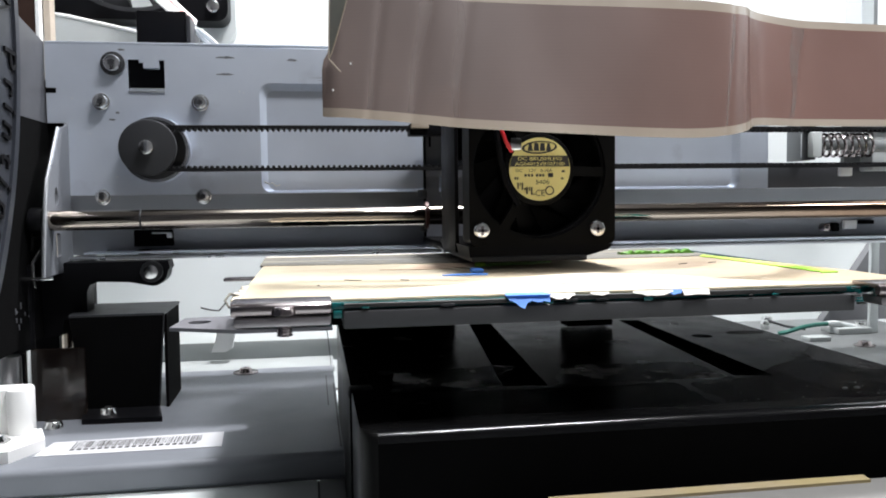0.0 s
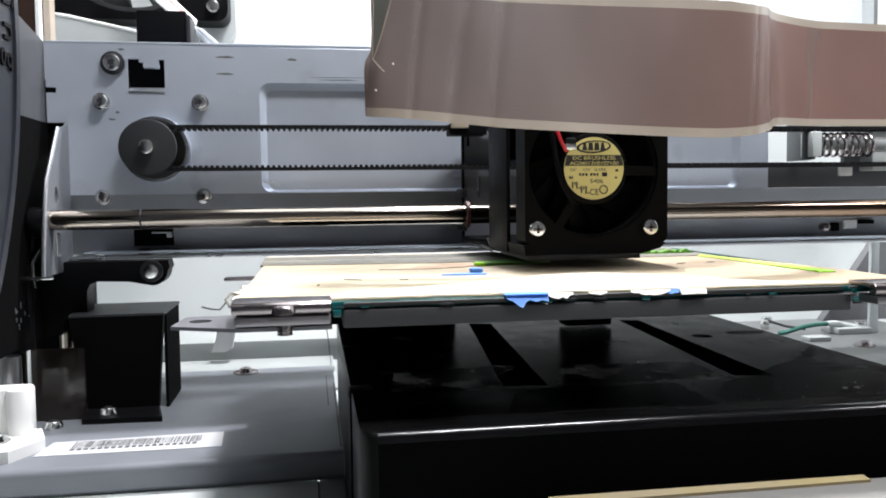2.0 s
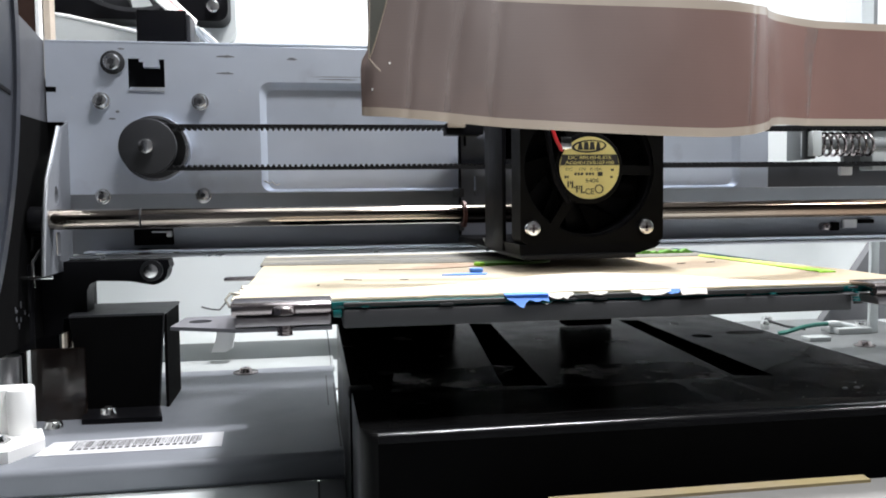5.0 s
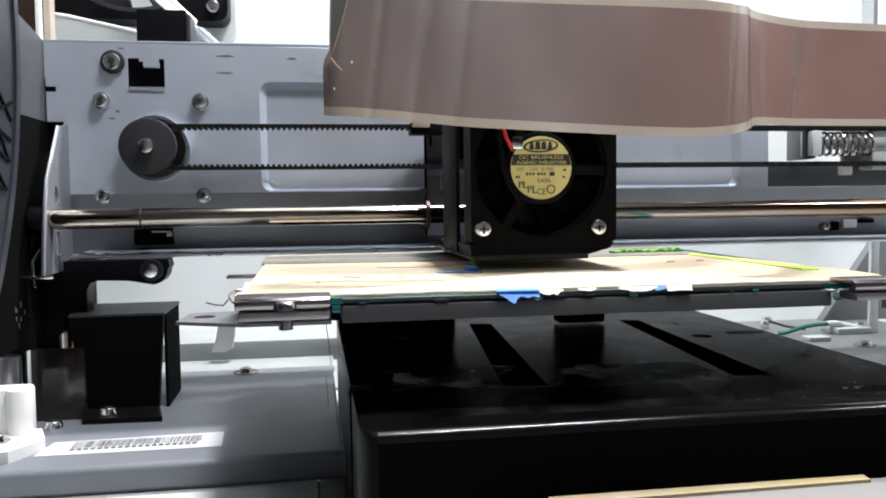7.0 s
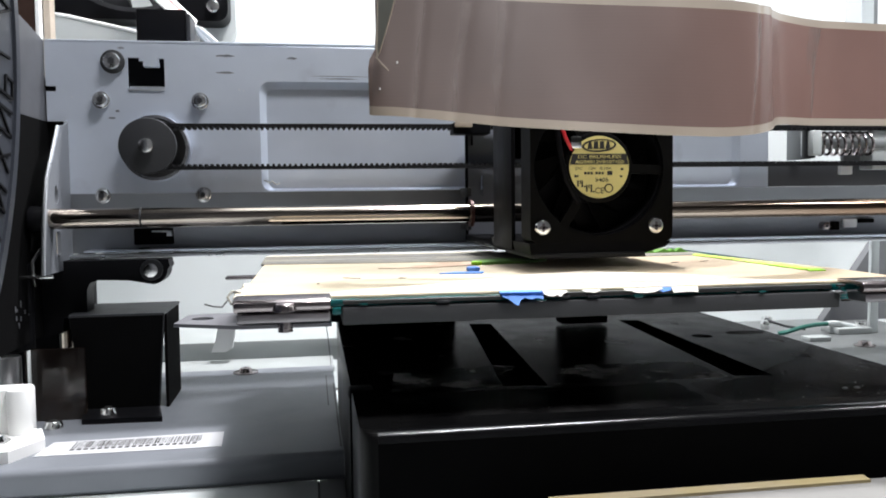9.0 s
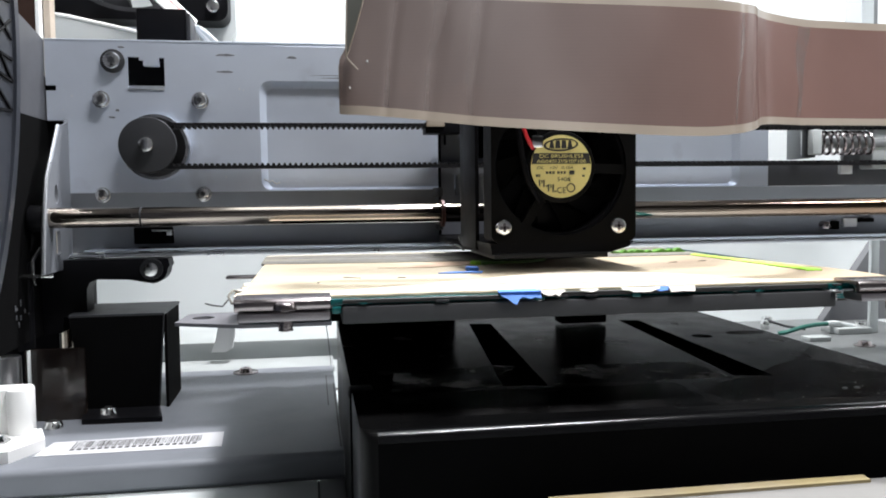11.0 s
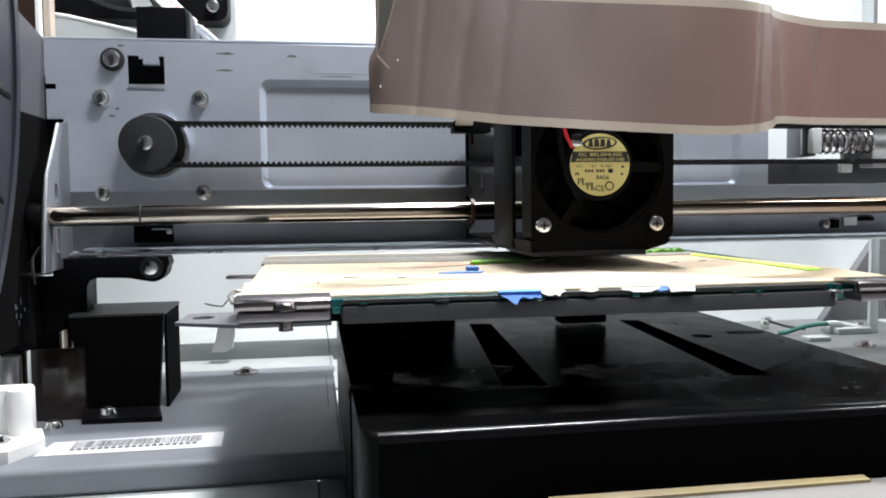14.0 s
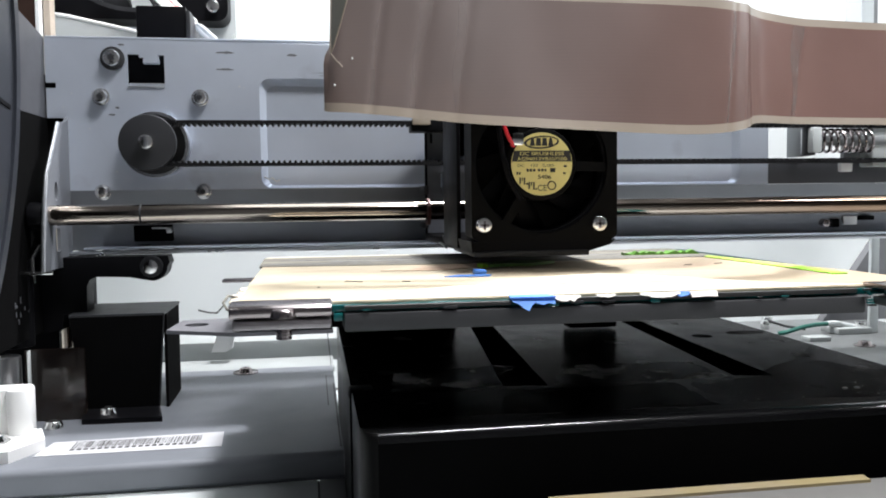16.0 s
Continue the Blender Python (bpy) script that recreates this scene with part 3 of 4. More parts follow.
    part("recess", sheet([(x + r * (0.46 if i % 2 else 0.3) * math.cos(i * math.pi / 6), z + r * (0.46 if i % 2 else 0.3) * math.sin(i * math.pi / 6)) for i in range(12)], [], "xz", 321.52, 321.9), DARK_GREY, hd)
rs = random.Random(21)
for x0, x1, z in ((-34.5, -27.5, 54.6), (-34.5, -28, 48.3), (-8, -4, 54.0), (0.5, 24, 47.4), (4, 19, 46.4), (-70, -67.5, 57.0), (-71.5, -70, 33.6), (-74, -71.5, 31.0)):
    n, k = 9, min(1, 7 / (x1 - x0))
    up = [(x0 + (x1 - x0) * i / n, z + k * (0.12 + 0.6 * math.sin(math.pi * i / n)) * rs.uniform(0.4, 1)) for i in range(n + 1)]
    lo = [(x1 - (x1 - x0) * i / n, z - k * (0.12 + 0.4 * math.sin(math.pi * i / n)) * rs.uniform(0.3, 1)) for i in range(n + 1)]
    part("scuff", sheet(up + lo, [], "xz", 324.94, 325.0), SMUDGE, gantry, "dark scuff on the sheet")
specks = bmesh.new()
for k in range(46):
    x, z, r = rs.uniform(-92, 175), rs.uniform(6, 57), rs.uniform(0.12, 0.32)
    if -18 < x:
        continue
    sheet(ring(x, z, r, 6), [], "xz", 324.93, 325.0, specks)
tagged(part("dust_specks", specks, WHITE, gantry), kind="stuff")
part("lint", tube([(-17.5, 324.6, 7.4), (-15.5, 324.3, 6.4), (-14.6, 324.3, 7.0), (-13.0, 324.4, 5.6), (-11.6, 324.4, 6.2)], 0.28, 6), WHITE, gantry, "scrap of white lint")

# pulley and belt
pul = part("pulley", cy((-57.1, 306.4, 19.5), "y", 10.0, 2.6, None, 56, 0.5), DARK_GREY, gantry, "dark grey plastic belt pulley")
part("belt_drum", cy((-56.9, 309, 19.5), "y", 6.6, 9.4, None, 40), BLACK, pul)
part("rear_flange", cy((-56.6, 318.4, 19.5), "y", 11.8, 2.0, None, 56, 0.4), DARK_GREY, pul)
part("flange_ring", sheet(ring(-56.6, 19.5, 12.1, 56), [ring(-56.6, 19.5, 11.0, 56)], "xz", 318.2, 319), SCREW, pul, "bright steel ring")
part("hub", cy((-56.4, 320.4, 19.5), "y", 12.2, 4.4, None, 56, 0.5), STEEL, pul)
part("axle", cy((-57.2, 303.4, 19.5), "y", 2.6, 4, None, 24, 0.5), SCREW, pul, "bright steel axle")


def strand(z, teeth, x0=-57.0, x1=290.0):
    """One strand of toothed belt; teeth is +1 above, -1 below."""
    bm = bx(x0, x1, 311.5, 317.5, min(z, z - 1.1 * teeth), max(z, z - 1.1 * teeth))
    k = int((x1 - x0) / 2.03)
    for i in range(k):
        a = x0 + 0.4 + i * 2.03
        zz = z + 0.85 * teeth
        vs = [bm.verts.new(p) for p in ((a, 311.5, z), (a + 1.2, 311.5, z), (a + 0.9, 311.5, zz), (a + 0.3, 311.5, zz), (a, 317.5, z), (a + 1.2, 317.5, z), (a + 0.9, 317.5, zz), (a + 0.3, 317.5, zz))]
        for q in ((0, 1, 2, 3), (4, 5, 6, 7), (0, 3, 7, 4), (1, 2, 6, 5), (3, 2, 6, 7)):
            bm.faces.new([vs[j] for j in q])
    return bm


part("belt_upper_run", strand(26.8, -1), BELT, gantry, "black toothed rubber belt")
part("belt_lower_run", strand(12.3, 1), BELT, gantry, "black toothed rubber belt")

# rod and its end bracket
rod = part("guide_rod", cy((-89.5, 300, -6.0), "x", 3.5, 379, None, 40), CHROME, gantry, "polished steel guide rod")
part("rod_collar", cy((-58.8, 300, -6.0), "x", 3.62, 0.6, None, 40), DARK_GREY, rod)
oval = [(c + 1.9 * math.cos(radians(a)), d + 3.4 * math.sin(radians(a))) for c, d, a in ((307.5, 2.4, b) for b in range(0, 360, 15))]
slot2 = rrect(305.5, 310.5, -19, -10.5, 1.0, 3)
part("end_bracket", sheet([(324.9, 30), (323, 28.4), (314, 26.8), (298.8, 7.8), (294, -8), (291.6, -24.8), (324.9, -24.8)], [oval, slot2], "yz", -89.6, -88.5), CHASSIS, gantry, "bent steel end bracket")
part("bracket_rim", tube([(-89.0, y, z) for y, z in ((314, 27.0), (306.5, 17.6), (298.8, 7.9), (295.6, -1), (294, -8), (292.4, -18), (291.6, -24.8))], 0.7, 8), BENT_STEEL, gantry)
part("rod_end_nut", cy((-95, 300, -6), "x", 4.6, 4.8, None, 24, 0.4), BLACK, gantry)
part("spring_hook", tube([(-91, 296, -16), (-93, 294, -20), (-92.5, 292, -25), (-92, 292, -28.5)], 0.6, 8), SCREW, gantry, "small wire hook")
part("hook_bar", bx(-97, -86, 291.4, 292.6, -25.8, -24.6, 0.3), SCREW, gantry)

# black side structure and arm
part("side_plate", sheet([(326, 59.5), (300, 63.6), (250, 72), (240, 66), (240, 29.8), (326, 29.8)], [], "yz", -97.6, -96.2), SIDE_GREY, gantry, "dark grey painted side plate")
part("side_plate_lower", sheet([(330, 29.7), (236, 29.7), (232, -10), (240, -48), (322, -48)], [], "yz", -97.8, -96.0), MATT_BLACK, gantry, "black plastic side cover")
arm_out = [(-112, -21.4), (-52.2, -21.4), (-51.6, -24)] + [(-57.8 + 5.4 * math.cos(radians(a)), -25.2 + 5.4 * math.sin(radians(a))) for a in range(0, -91, -15)] + [(-66, -29.0), (-77, -28.6), (-79.6, -29.6), (-80.7, -32), (-80.9, -42), (-89, -42), (-89.5, -47.5), (-101, -49.5), (-112, -52)]
part("slider_arm", sheet(arm_out, [], "xz", 312, 322), BLACK, gantry, "black plastic slider arm")
part("arm_screw", cy((-57.8, 309.6, -25.2), "y", 3.9, 2.6, None, 24, 0.4), DARK_GREY, gantry)
part("arm_screw_head", cy((-57.8, 308.4, -25.2), "y", 2.6, 1.4, None, 20, 0.4), SCREW, gantry)
part("sleeve", cy((-101.5, 300, -51), "z", 6.2, 30, None, 32, 0.5), BLACK, gantry)

rk = random.Random(8)
for k in range(9):
    y, z = 284 + rk.uniform(0, 14), -34 - rk.uniform(0, 8)
    part("embossed_glint", bx(-96.0, -95.8, y, y + rk.uniform(0.5, 1.2), z, z + rk.uniform(0.5, 2.2), 0.05), SIDE_GREY, gantry, "raised mark with its glint painted in grey")

# belt tensioner at the other end
part("tension_block", bx(204.6, 207.6, 316.5, 330, 14.2, 33, 0.5), MID_GREY, gantry, "grey plastic tensioner block")
part("tension_side", bx(203.0, 207.4, 312.8, 316.4, 14.4, 33, 0.4), DARK_GREY, gantry)
part("spring_seat", bx(203.6, 207.6, 309, 318, 15.4, 25.6, 0.5), PALE_GREY, gantry, "pale spring seat")
part("tension_spring", tube([(207.5 + 25.5 * i / 144, 314 + 4.3 * math.cos(2 * math.pi * i / 18), 20.4 + 4.6 * math.sin(2 * math.pi * i / 18)) for i in range(145)], 0.62, 8), CLIP, gantry, "steel coil spring")
part("spring_core", cy((207.5, 314, 20.4), "x", 2.2, 60, None, 20), MID_GREY, gantry)
part("end_plate", bx(226, 290, 321, 324, 12, 36, 0.6), MID_GREY, gantry)
part("end_flag", bx(222.6, 228.2, 318, 320.5, 7.6, 12.0, 0.6), WHITE, gantry)
part("end_block", bx(233.6, 290, 313, 322, 9.6, 26, 0.8), PALE_GREY, gantry, "pale plastic end block")
part("motor_box", bx(-65.2, -46.6, 336.2, 362, 58.9, 74.2, 0.4), BLACK, gantry, "black connector box behind the rail")
part("box_edge", bx(-46.5, -44.9, 335.5, 362, 58.9, 72.5, 0.3), DARK_GREY, gantry)
for k in range(4):
    part("lead", tube([(-46.5 + k * 1.2, 350, 71.6 - k * 0.5), (-43.5 + k * 1.3, 352, 67.5), (-38 + k * 1.5, 354, 62), (-30 + k * 1.8, 356, 50)], 0.62, 8), WHITE if k % 2 else PALE_GREY, gantry, "thin white lead")

# ---- rear: cooling fan, posts, panel ----
rear = thing("rear_fan", (-90, 470, 97), "large black square cooling fan on the rear panel", "fan")
part("fan_frame", sheet(rrect(-140, -42, 97, 195, 6, 5), [ring(-91, 146, 45, 48), ring(-49.5, 104.4, 2.2, 12), ring(-132.5, 104.4, 2.2, 12)], "xz", 462, 487), BLACK, rear)
part("gasket", sheet(rrect(-145, -39.6, 87.5, 200, 9, 6), [rrect(-139.5, -42.5, 97.5, 194, 6, 5)], "xz", 480, 488), PALE_GREY, rear, "pale rounded surround")
part("fan_guard", sheet(ring(-91, 146, 44.9, 48), [ring(-91, 146, 42.5, 48)], "xz", 463, 466), DARK_GREY, rear)
part("fan_hub", cy((-91, 464, 146), "y", 19, 18, None, 40, 1), BLACK, rear)
for k in range(7):
    a = radians(360 / 7 * k + 12)
    c, s = math.cos(a), math.sin(a)
    bm = bmesh.new()
    for r, y0, sk in ((18, 466, -0.2), (43, 468, 0.25)):
        ca, sa = math.cos(a + sk), math.sin(a + sk)
        cb, sb = math.cos(a + sk + 0.6), math.sin(a + sk + 0.6)
        for yy in (0, 1.4):
            bm.verts.new((-91 + r * ca, y0 + yy, 146 + r * sa))
            bm.verts.new((-91 + r * cb, y0 + 12 + yy, 146 + r * sb))
    bmesh.ops.convex_hull(bm, input=bm.verts)
    part("fan_blade", bm, DARK_GREY, rear)
for x in (-49.5, -132.5):
    part("fan_screw", cy((x, 458.5, 104.4), "y", 3.4, 3.4, None, 20, 0.6), SCREW, rear, "bright screw")
part("guard_wire", tube([(-91 + 33 * math.cos(radians(a)), 461, 146 + 33 * math.sin(radians(a))) for a in range(190, 351, 10)], 1.1, 8), MID_GREY, rear)
for k in range(5):
    w = PINK if k == 3 else WHITE
    solo("wire", tube([(-97 + k * 2.2, 440, 126), (-85 + k * 2.0, 430, 112), (-70 + k * 1.9, 416, 96), (-58 + k * 1.7, 400, 84), (-52 + k * 1.2, 362, 72)], 0.85, 8), w, "thin pink insulated wire" if k == 3 else "thin white insulated wire", "wire", "wires at the rear fan")
panel = thing("slanted_panel", (-100, 440, 60), "pale grey slanted sheet panel behind the rail", "panel")
part("sheet_body", sheet([(-126, 95.2), (-118, 94), (-84, 86.7), (-62, 83), (-62, 40), (-126, 40)], [], "xz", 444, 448), PALE_GREY, panel)
part("sheet_edge", tube([(-126, 444, 95.2), (-118, 444, 94), (-84, 444, 86.7), (-62, 444, 83)], 1.0, 8), WHITE, panel)
solo("left_post", bx(-136, -125.7, 415, 425, -76, 300, 0.8), WOOD, "bronze-brown anodised upright post", "post")
solo("left_inner_post", bx(-125.4, -123.4, 414, 424, -76, 300, 0.4), WHITE, "narrow white upright post edge", "post")
solo("left_outer_post", bx(-123.0, -119.8, 418, 426, -76, 300, 0.6), TAN, "narrow tan upright post", "post")
post = thing("right_post", (300, 402, -75), "pale grey square upright post with a darker flank", "post")
part("lower_post", bx(296, 301, 396, 398.6, -75, 0, 0.6), PALE_GREY, post)
part("upper_post", bx(287.5, 295, 396, 410, 0.3, 320, 0.8), PALE_GREY, post)
part("post_flank", bx(295.2, 298.6, 398, 410, 0.3, 320, 0.4), MID_GREY, post)
DARK_SLOPE = mat("dark_slope_grey", (0.13, 0.132, 0.14), 0.6, 0.0, 0.1, 20, 0.03, 900)
conn = thing("earth_lead", (272, 400, -74), "green earth wire with crimped connectors", "wire")
part("green_wire", tube([(246, 402, -74.2), (250, 401, -73.6), (254, 400, -72.3), (259, 400, -70.9), (266, 400, -70.0), (274, 400, -69.7)], 1.15, 8), GREEN_WIRE, conn)
part("crimp", bx(273.6, 280.5, 398, 402, -71.2, -68.2, 0.9), PALE_GREY, conn)
part("crimp", tube([(280, 400, -69.9), (285, 400, -70.8), (290, 399, -72.3)], 1.3, 10), PALE_GREY, conn)
part("ring_tag", cy((292.5, 399, -72), "z", 2.6, 3.0, None, 20, 0.4), SCREW, conn)
part("connector", bx(276, 296, 394, 410, -75, -71.6, 0.5), TRAY, conn)
part("stud", cy((249, 420, -75), "z", 2.4, 5, None, 16, 0.5), SCREW, conn)
part("dark_lead", tube([(250, 419, -70), (258, 414, -72.6), (266, 408, -73.6)], 0.7, 8), DARK_GREY, conn)
part("stud", cy((262, 440, -75), "z", 3.0, 4, None, 16, 0.5), SCREW, conn)
screw(269, 363.6, -75, 3.6, washer=5, metal=CLIP)
solo("white_block", bx(249, 261, 378, 386, -75, -72.7, 0.4), TRAY, "pale plastic block on the chassis floor", "block")

solo("gusset", sheet([(335, -22.6), (372, -22.6), (372, -75), (297.6, -75)], [], "xz", 440, 446), DARK_SLOPE, "dark grey slanted plate beside the post", "gusset")

# ---- print bed that slides to and fro ----
STAIN = mat("stained_tape", (0.42, 0.29, 0.20), 0.7, 0.0, 0.25, 90, 0.2, 900, (0.6, 0.46, 0.33), (60, 0.48, 0.6))
BED_AT = (57, 220, -25)
bed = thing("print_bed", BED_AT, "print bed of glass covered with worn masking tape", "print bed")
part("glass_plate", bx(-13.6, 135, 157.2, 288, -21.0, -19.6, 0.25), GLASS_EDGE, bed, "green-edged glass plate")
part("heat_plate", bx(5.7, 112.6, 155.4, 284, -24.5, -21.05, 0.35), PLATE_GREY, bed, "dark grey heat plate")
rg = random.Random(11)


def torn(x0, x1, y0, y1, rough=0.8, step=3.0):
    """Outline of a strip with a torn front and straight back."""
    n = max(3, int((x1 - x0) / step))
    low = [(x0 + (x1 - x0) * i / n, y0 + rg.uniform(-rough, rough)) for i in range(n + 1)]
    return low + [(x1, y1), (x0, y1)]


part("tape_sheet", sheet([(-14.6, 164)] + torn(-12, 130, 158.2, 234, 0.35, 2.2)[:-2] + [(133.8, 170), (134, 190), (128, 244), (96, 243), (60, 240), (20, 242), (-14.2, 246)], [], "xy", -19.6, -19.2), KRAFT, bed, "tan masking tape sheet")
part("front_lit_strip", sheet([(-11, 158.8), (30, 158.9), (52, 158.5), (82, 158.8), (116, 159.4), (100, 166), (88, 182), (70, 198), (56, 194), (40, 184), (22, 174), (4, 165)], [], "xy", -19.2, -19.0), PALE_OR_LIT_TAPE, bed, "pale strip along the front, lamp light painted on the tape")
part("stained_tape", sheet([(18, 222), (26, 234), (38, 238), (52, 236), (48, 226), (32, 220)], [], "xy", -19.2, -19.02), STAIN, bed, "brown stained tape patch")
part("rear_tape", sheet([(-15.2, 246.2), (20, 242.2), (60, 240.2), (96, 243.2), (128, 244.2), (128.4, 286), (60, 279), (20, 282), (-15.6, 281)], [], "xy", -19.6, -19.05), OLD_TAPE, bed, "grey streaked old tape")
part("rear_edge_tape", sheet([(-15.6, 281.2), (20, 282.2), (60, 279.2), (66, 287.4), (-15, 287.4)], [], "xy", -19.6, -19.25), PALE_OR_LIT_TAPE, bed, "cream tape strip")
for x0, x1, y, w in ((-14, 18, 252, 1.0), (4, 40, 258, 1.6), (-10, 30, 266, 1.2), (22, 60, 250, 0.9), (30, 66, 268, 1.4), (70, 118, 262, 1.3), (64, 100, 252, 1.0)):
    part("tape_streak", sheet([(x0, y), (x1, y - 1.2), (x1 - 2, y - 1.2 + w), (x0 + 3, y + w * 1.2)], [], "xy", -19.05, -18.98), SMUDGE, bed, "dark smear on the old tape")
edge_a = [(121.6 + 2.2 * i / 15 + rg.uniform(-0.7, 0.7), 243 - 42 * i / 15) for i in range(16)]
edge_b = [(127.8 - 2.4 * i / 15 + rg.uniform(-0.6, 0.6), 202 + 46 * i / 15) for i in range(16)]
part("side_tape", sheet(edge_a + edge_b, [], "xy", -19.2, -18.95), LEMON, bed, "yellow fluorescent tape strip")
edge_a = [(123.2 + rg.uniform(-0.7, 0.5), 202 - 20 * i / 9) for i in range(10)]
edge_b = [(127.4 + rg.uniform(-0.4, 0.7), 182 + 21 * i / 9) for i in range(10)]
part("side_tape", sheet(edge_a + edge_b, [], "xy", -19.2, -18.9), LIME, bed, "bright green fluorescent tape strip")
top = [(100 + 26 * i / 24, -18.2 + rg.uniform(-0.7, 0.5) + (1.0 if i in (21, 22) else 0)) for i in range(25)]
part("tape_curl", sheet(top + [(126, -19.2), (100, -19.2)], [], "xz", 256, 258.6), GREEN_PRINT, bed, "ragged green tape edge")
top = [(104 + 20 * i / 18, -18.6 + rg.uniform(-0.5, 0.4)) for i in range(19)]
part("tape_curl", sheet(top + [(124, -19.2), (104, -19.2)], [], "xz", 262, 265), GREEN_PRINT, bed)
part("glass_corner", bx(3.7, 5.6, 156.6, 160, -22.6, -21.1, 0.3), GLASS_EDGE, bed)
def folded(bm):
    """Leans a scrap that is folded over the front edge outwards towards its foot."""
    for v in bm.verts:
        v.co.y += 1.0 + (v.co.z + 18.98) * 0.8
    return bm


for x0, x1 in ((37.2, 46.2),):
    part("blue_scrap", folded(sheet([(x0, -19.1), (x1, -19.1), (x1 - 0.2, -20.5), (x0 + 7.6, -20.2), (x0 + 6.4, -20.5), (x0 + 5.0, -20.1), (x0 + 4.2, -20.5), (x0 + 3.4, -21.5), (x0 + 2.7, -21.2), (x0 + 1.6, -20.3), (x0 + 0.6, -19.9)], [], "xz", 154.6, 155.0)), BLUE, bed, "torn blue tape scrap")
part("blue_scrap", sheet([(37.2, 155.0), (46.2, 154.8), (46.0, 159.4), (38, 159.6)], [], "xy", -19.2, -18.98), BLUE, bed)
def ragged(x0, x1, hang, name, m, label, y=154.7):
    """A torn tape edge hanging over the front."""
    n = max(4, int((x1 - x0) / 0.7))
    low = [(x1 - (x1 - x0) * i / n, -19.05 - hang * (0.25 + 0.75 * math.sin(math.pi * i / n)) * rg.uniform(0.55, 1.0)) for i in range(n + 1)]
    part(name, folded(sheet([(x0, -18.98), (x1, -18.98)] + low, [], "xz", y, y + 0.35)), m, bed, label)


ragged(46.0, 51.4, 1.3, "torn_scrap", TORN, "torn cream tape edge")
ragged(54.6, 58.6, 0.6, "torn_scrap", TORN, "torn cream tape edge")
ragged(63.6, 72.0, 1.1, "torn_scrap", TORN, "torn cream tape edge")
ragged(70.4, 74.4, 1.0, "blue_shred", BLUE, "small blue tape shred", 154.95)
part("torn_scrap", folded(sheet([(74.0, -18.98), (79.8, -18.98), (79.6, -20.0), (77, -19.9), (74.2, -20.05)], [], "xz", 154.6, 155.0)), TORN, bed)
part("dark_edge", bx(46.4, 111, 155.9, 157.1, -20.4, -19.45, 0.2), INK, bed, "dark line along the tape edge")
part("dark_edge", bx(5.8, 37.6, 155.6, 157.1, -20.5, -19.7, 0.2), INK, bed)
for k in range(9):
    x = rg.uniform(8, 104)
    part("edge_fleck", bx(x, x + rg.uniform(0.8, 3.0), 155.2, 155.6, -20.9 + rg.uniform(-0.2, 0.4), -20.3 + rg.uniform(-0.1, 0.3), 0.08), GLASS_EDGE if k % 2 else DARK_GREY, bed)
part("blue_remnant", sheet([(31.8, 200.5), (36, 203), (44.0, 202.6), (43, 199.6), (37, 199.8)], [], "xy", -19.2, -18.9), BLUE, bed, "blue print remnant")
part("blue_blob", bx(40.2, 43.6, 205, 208, -19.2, -17.9, 0.6), BLUE, bed)
part("green_print_shaded", sheet([(48.4, 225), (52, 227), (62, 228), (70, 234), (58, 239), (49, 234), (48.6, 228)], [], "xy", -19.2, -18.4), GREEN_PRINT, bed, "flat green printed layer, darkened for the head's shadow")
part("green_print_lit", sheet([(45.2, 226), (46.6, 224.6), (48.2, 225.2), (48.4, 229), (46.6, 230.5)], [], "xy", -19.2, -18.2), LIME, bed, "green printed tip, painted as lit")
part("rusty_mark", sheet([(30, 230), (44, 226), (47, 229), (36, 234)], [], "xy", -19.2, -19.12), RUST, bed)
for x0, y0, x1, y1 in ((7.4, 197, 11.6, 194.4), (20.6, 193, 22.6, 192.4), (22, 222, 26, 223), (1, 185, 1.6, 185.5), (102, 217, 105, 218), (112, 219, 115, 220)):
    part("tape_nick", sheet([(x0, y0), (x1, y1), (x1 - 0.4, y1 + 0.3), (x0 + 0.6, y0 + 0.35)], [], "xy", -19.2, -19.04), INK, bed)
part("tab", sheet([(-27.5, 163.5), (-14, 157.2), (3.6, 157.2), (3.6, 180), (-14, 178), (-26.4, 176)], [ring(-22.6, 169.4, 2.3, 16)], "xy", -24.9, -24.2), TAB_STEEL, bed, "flat steel corner tab")
for k in range(7):
    y = 160 + k * 4.2 + rg.uniform(-1, 1)
    w = rg.uniform(0.8, 2.2)
    part("frayed_tape", sheet([(-14.2, y), (-14.4 - w, y + 0.6), (-14.8 - w * 0.6, y + 2.0), (-15.4 - w * 0.4, y + 2.6), (-14.2, y + 3.8)], [], "xy", -19.5 + rg.uniform(-0.3, 0.2), -19.05), PALE_OR_LIT_TAPE, bed, "frayed cream tape edge")
part("rear_tab", bx(-23.5, -13.8, 224, 229, -21.4, -20.6, 0.3), CLIP, bed)
part("bed_slider", bx(83.6, 100, 262, 270, -43.4, -24.6, 0.8), MATT_BLACK, bed, "black slider block")
part("bed_light_blocker", bx(-11, 112, 200, 310, -30.5, -27.5, 0.5), MATT_BLACK, bed, "unseen black plate added under the bed to block lamp light")
part("bed_slider_rail", bx(20, 110, 240, 262, -33, -24.6, 0.8), BLACK, bed)


def clip(x0, x1, name="bed_clip"):
    o = thing(name, ((x0 + x1) / 2, 156, -25), "bent bright steel clip screwed to the bed corner", "clip", "bed clips")
    u = [(159, -18.5), (152, -18.5), (151, -18.8), (151.6, -19.4), (159, -19.3)]
    part("upper_jaw", profile(u, "x", x0, x1), CLIP, o)
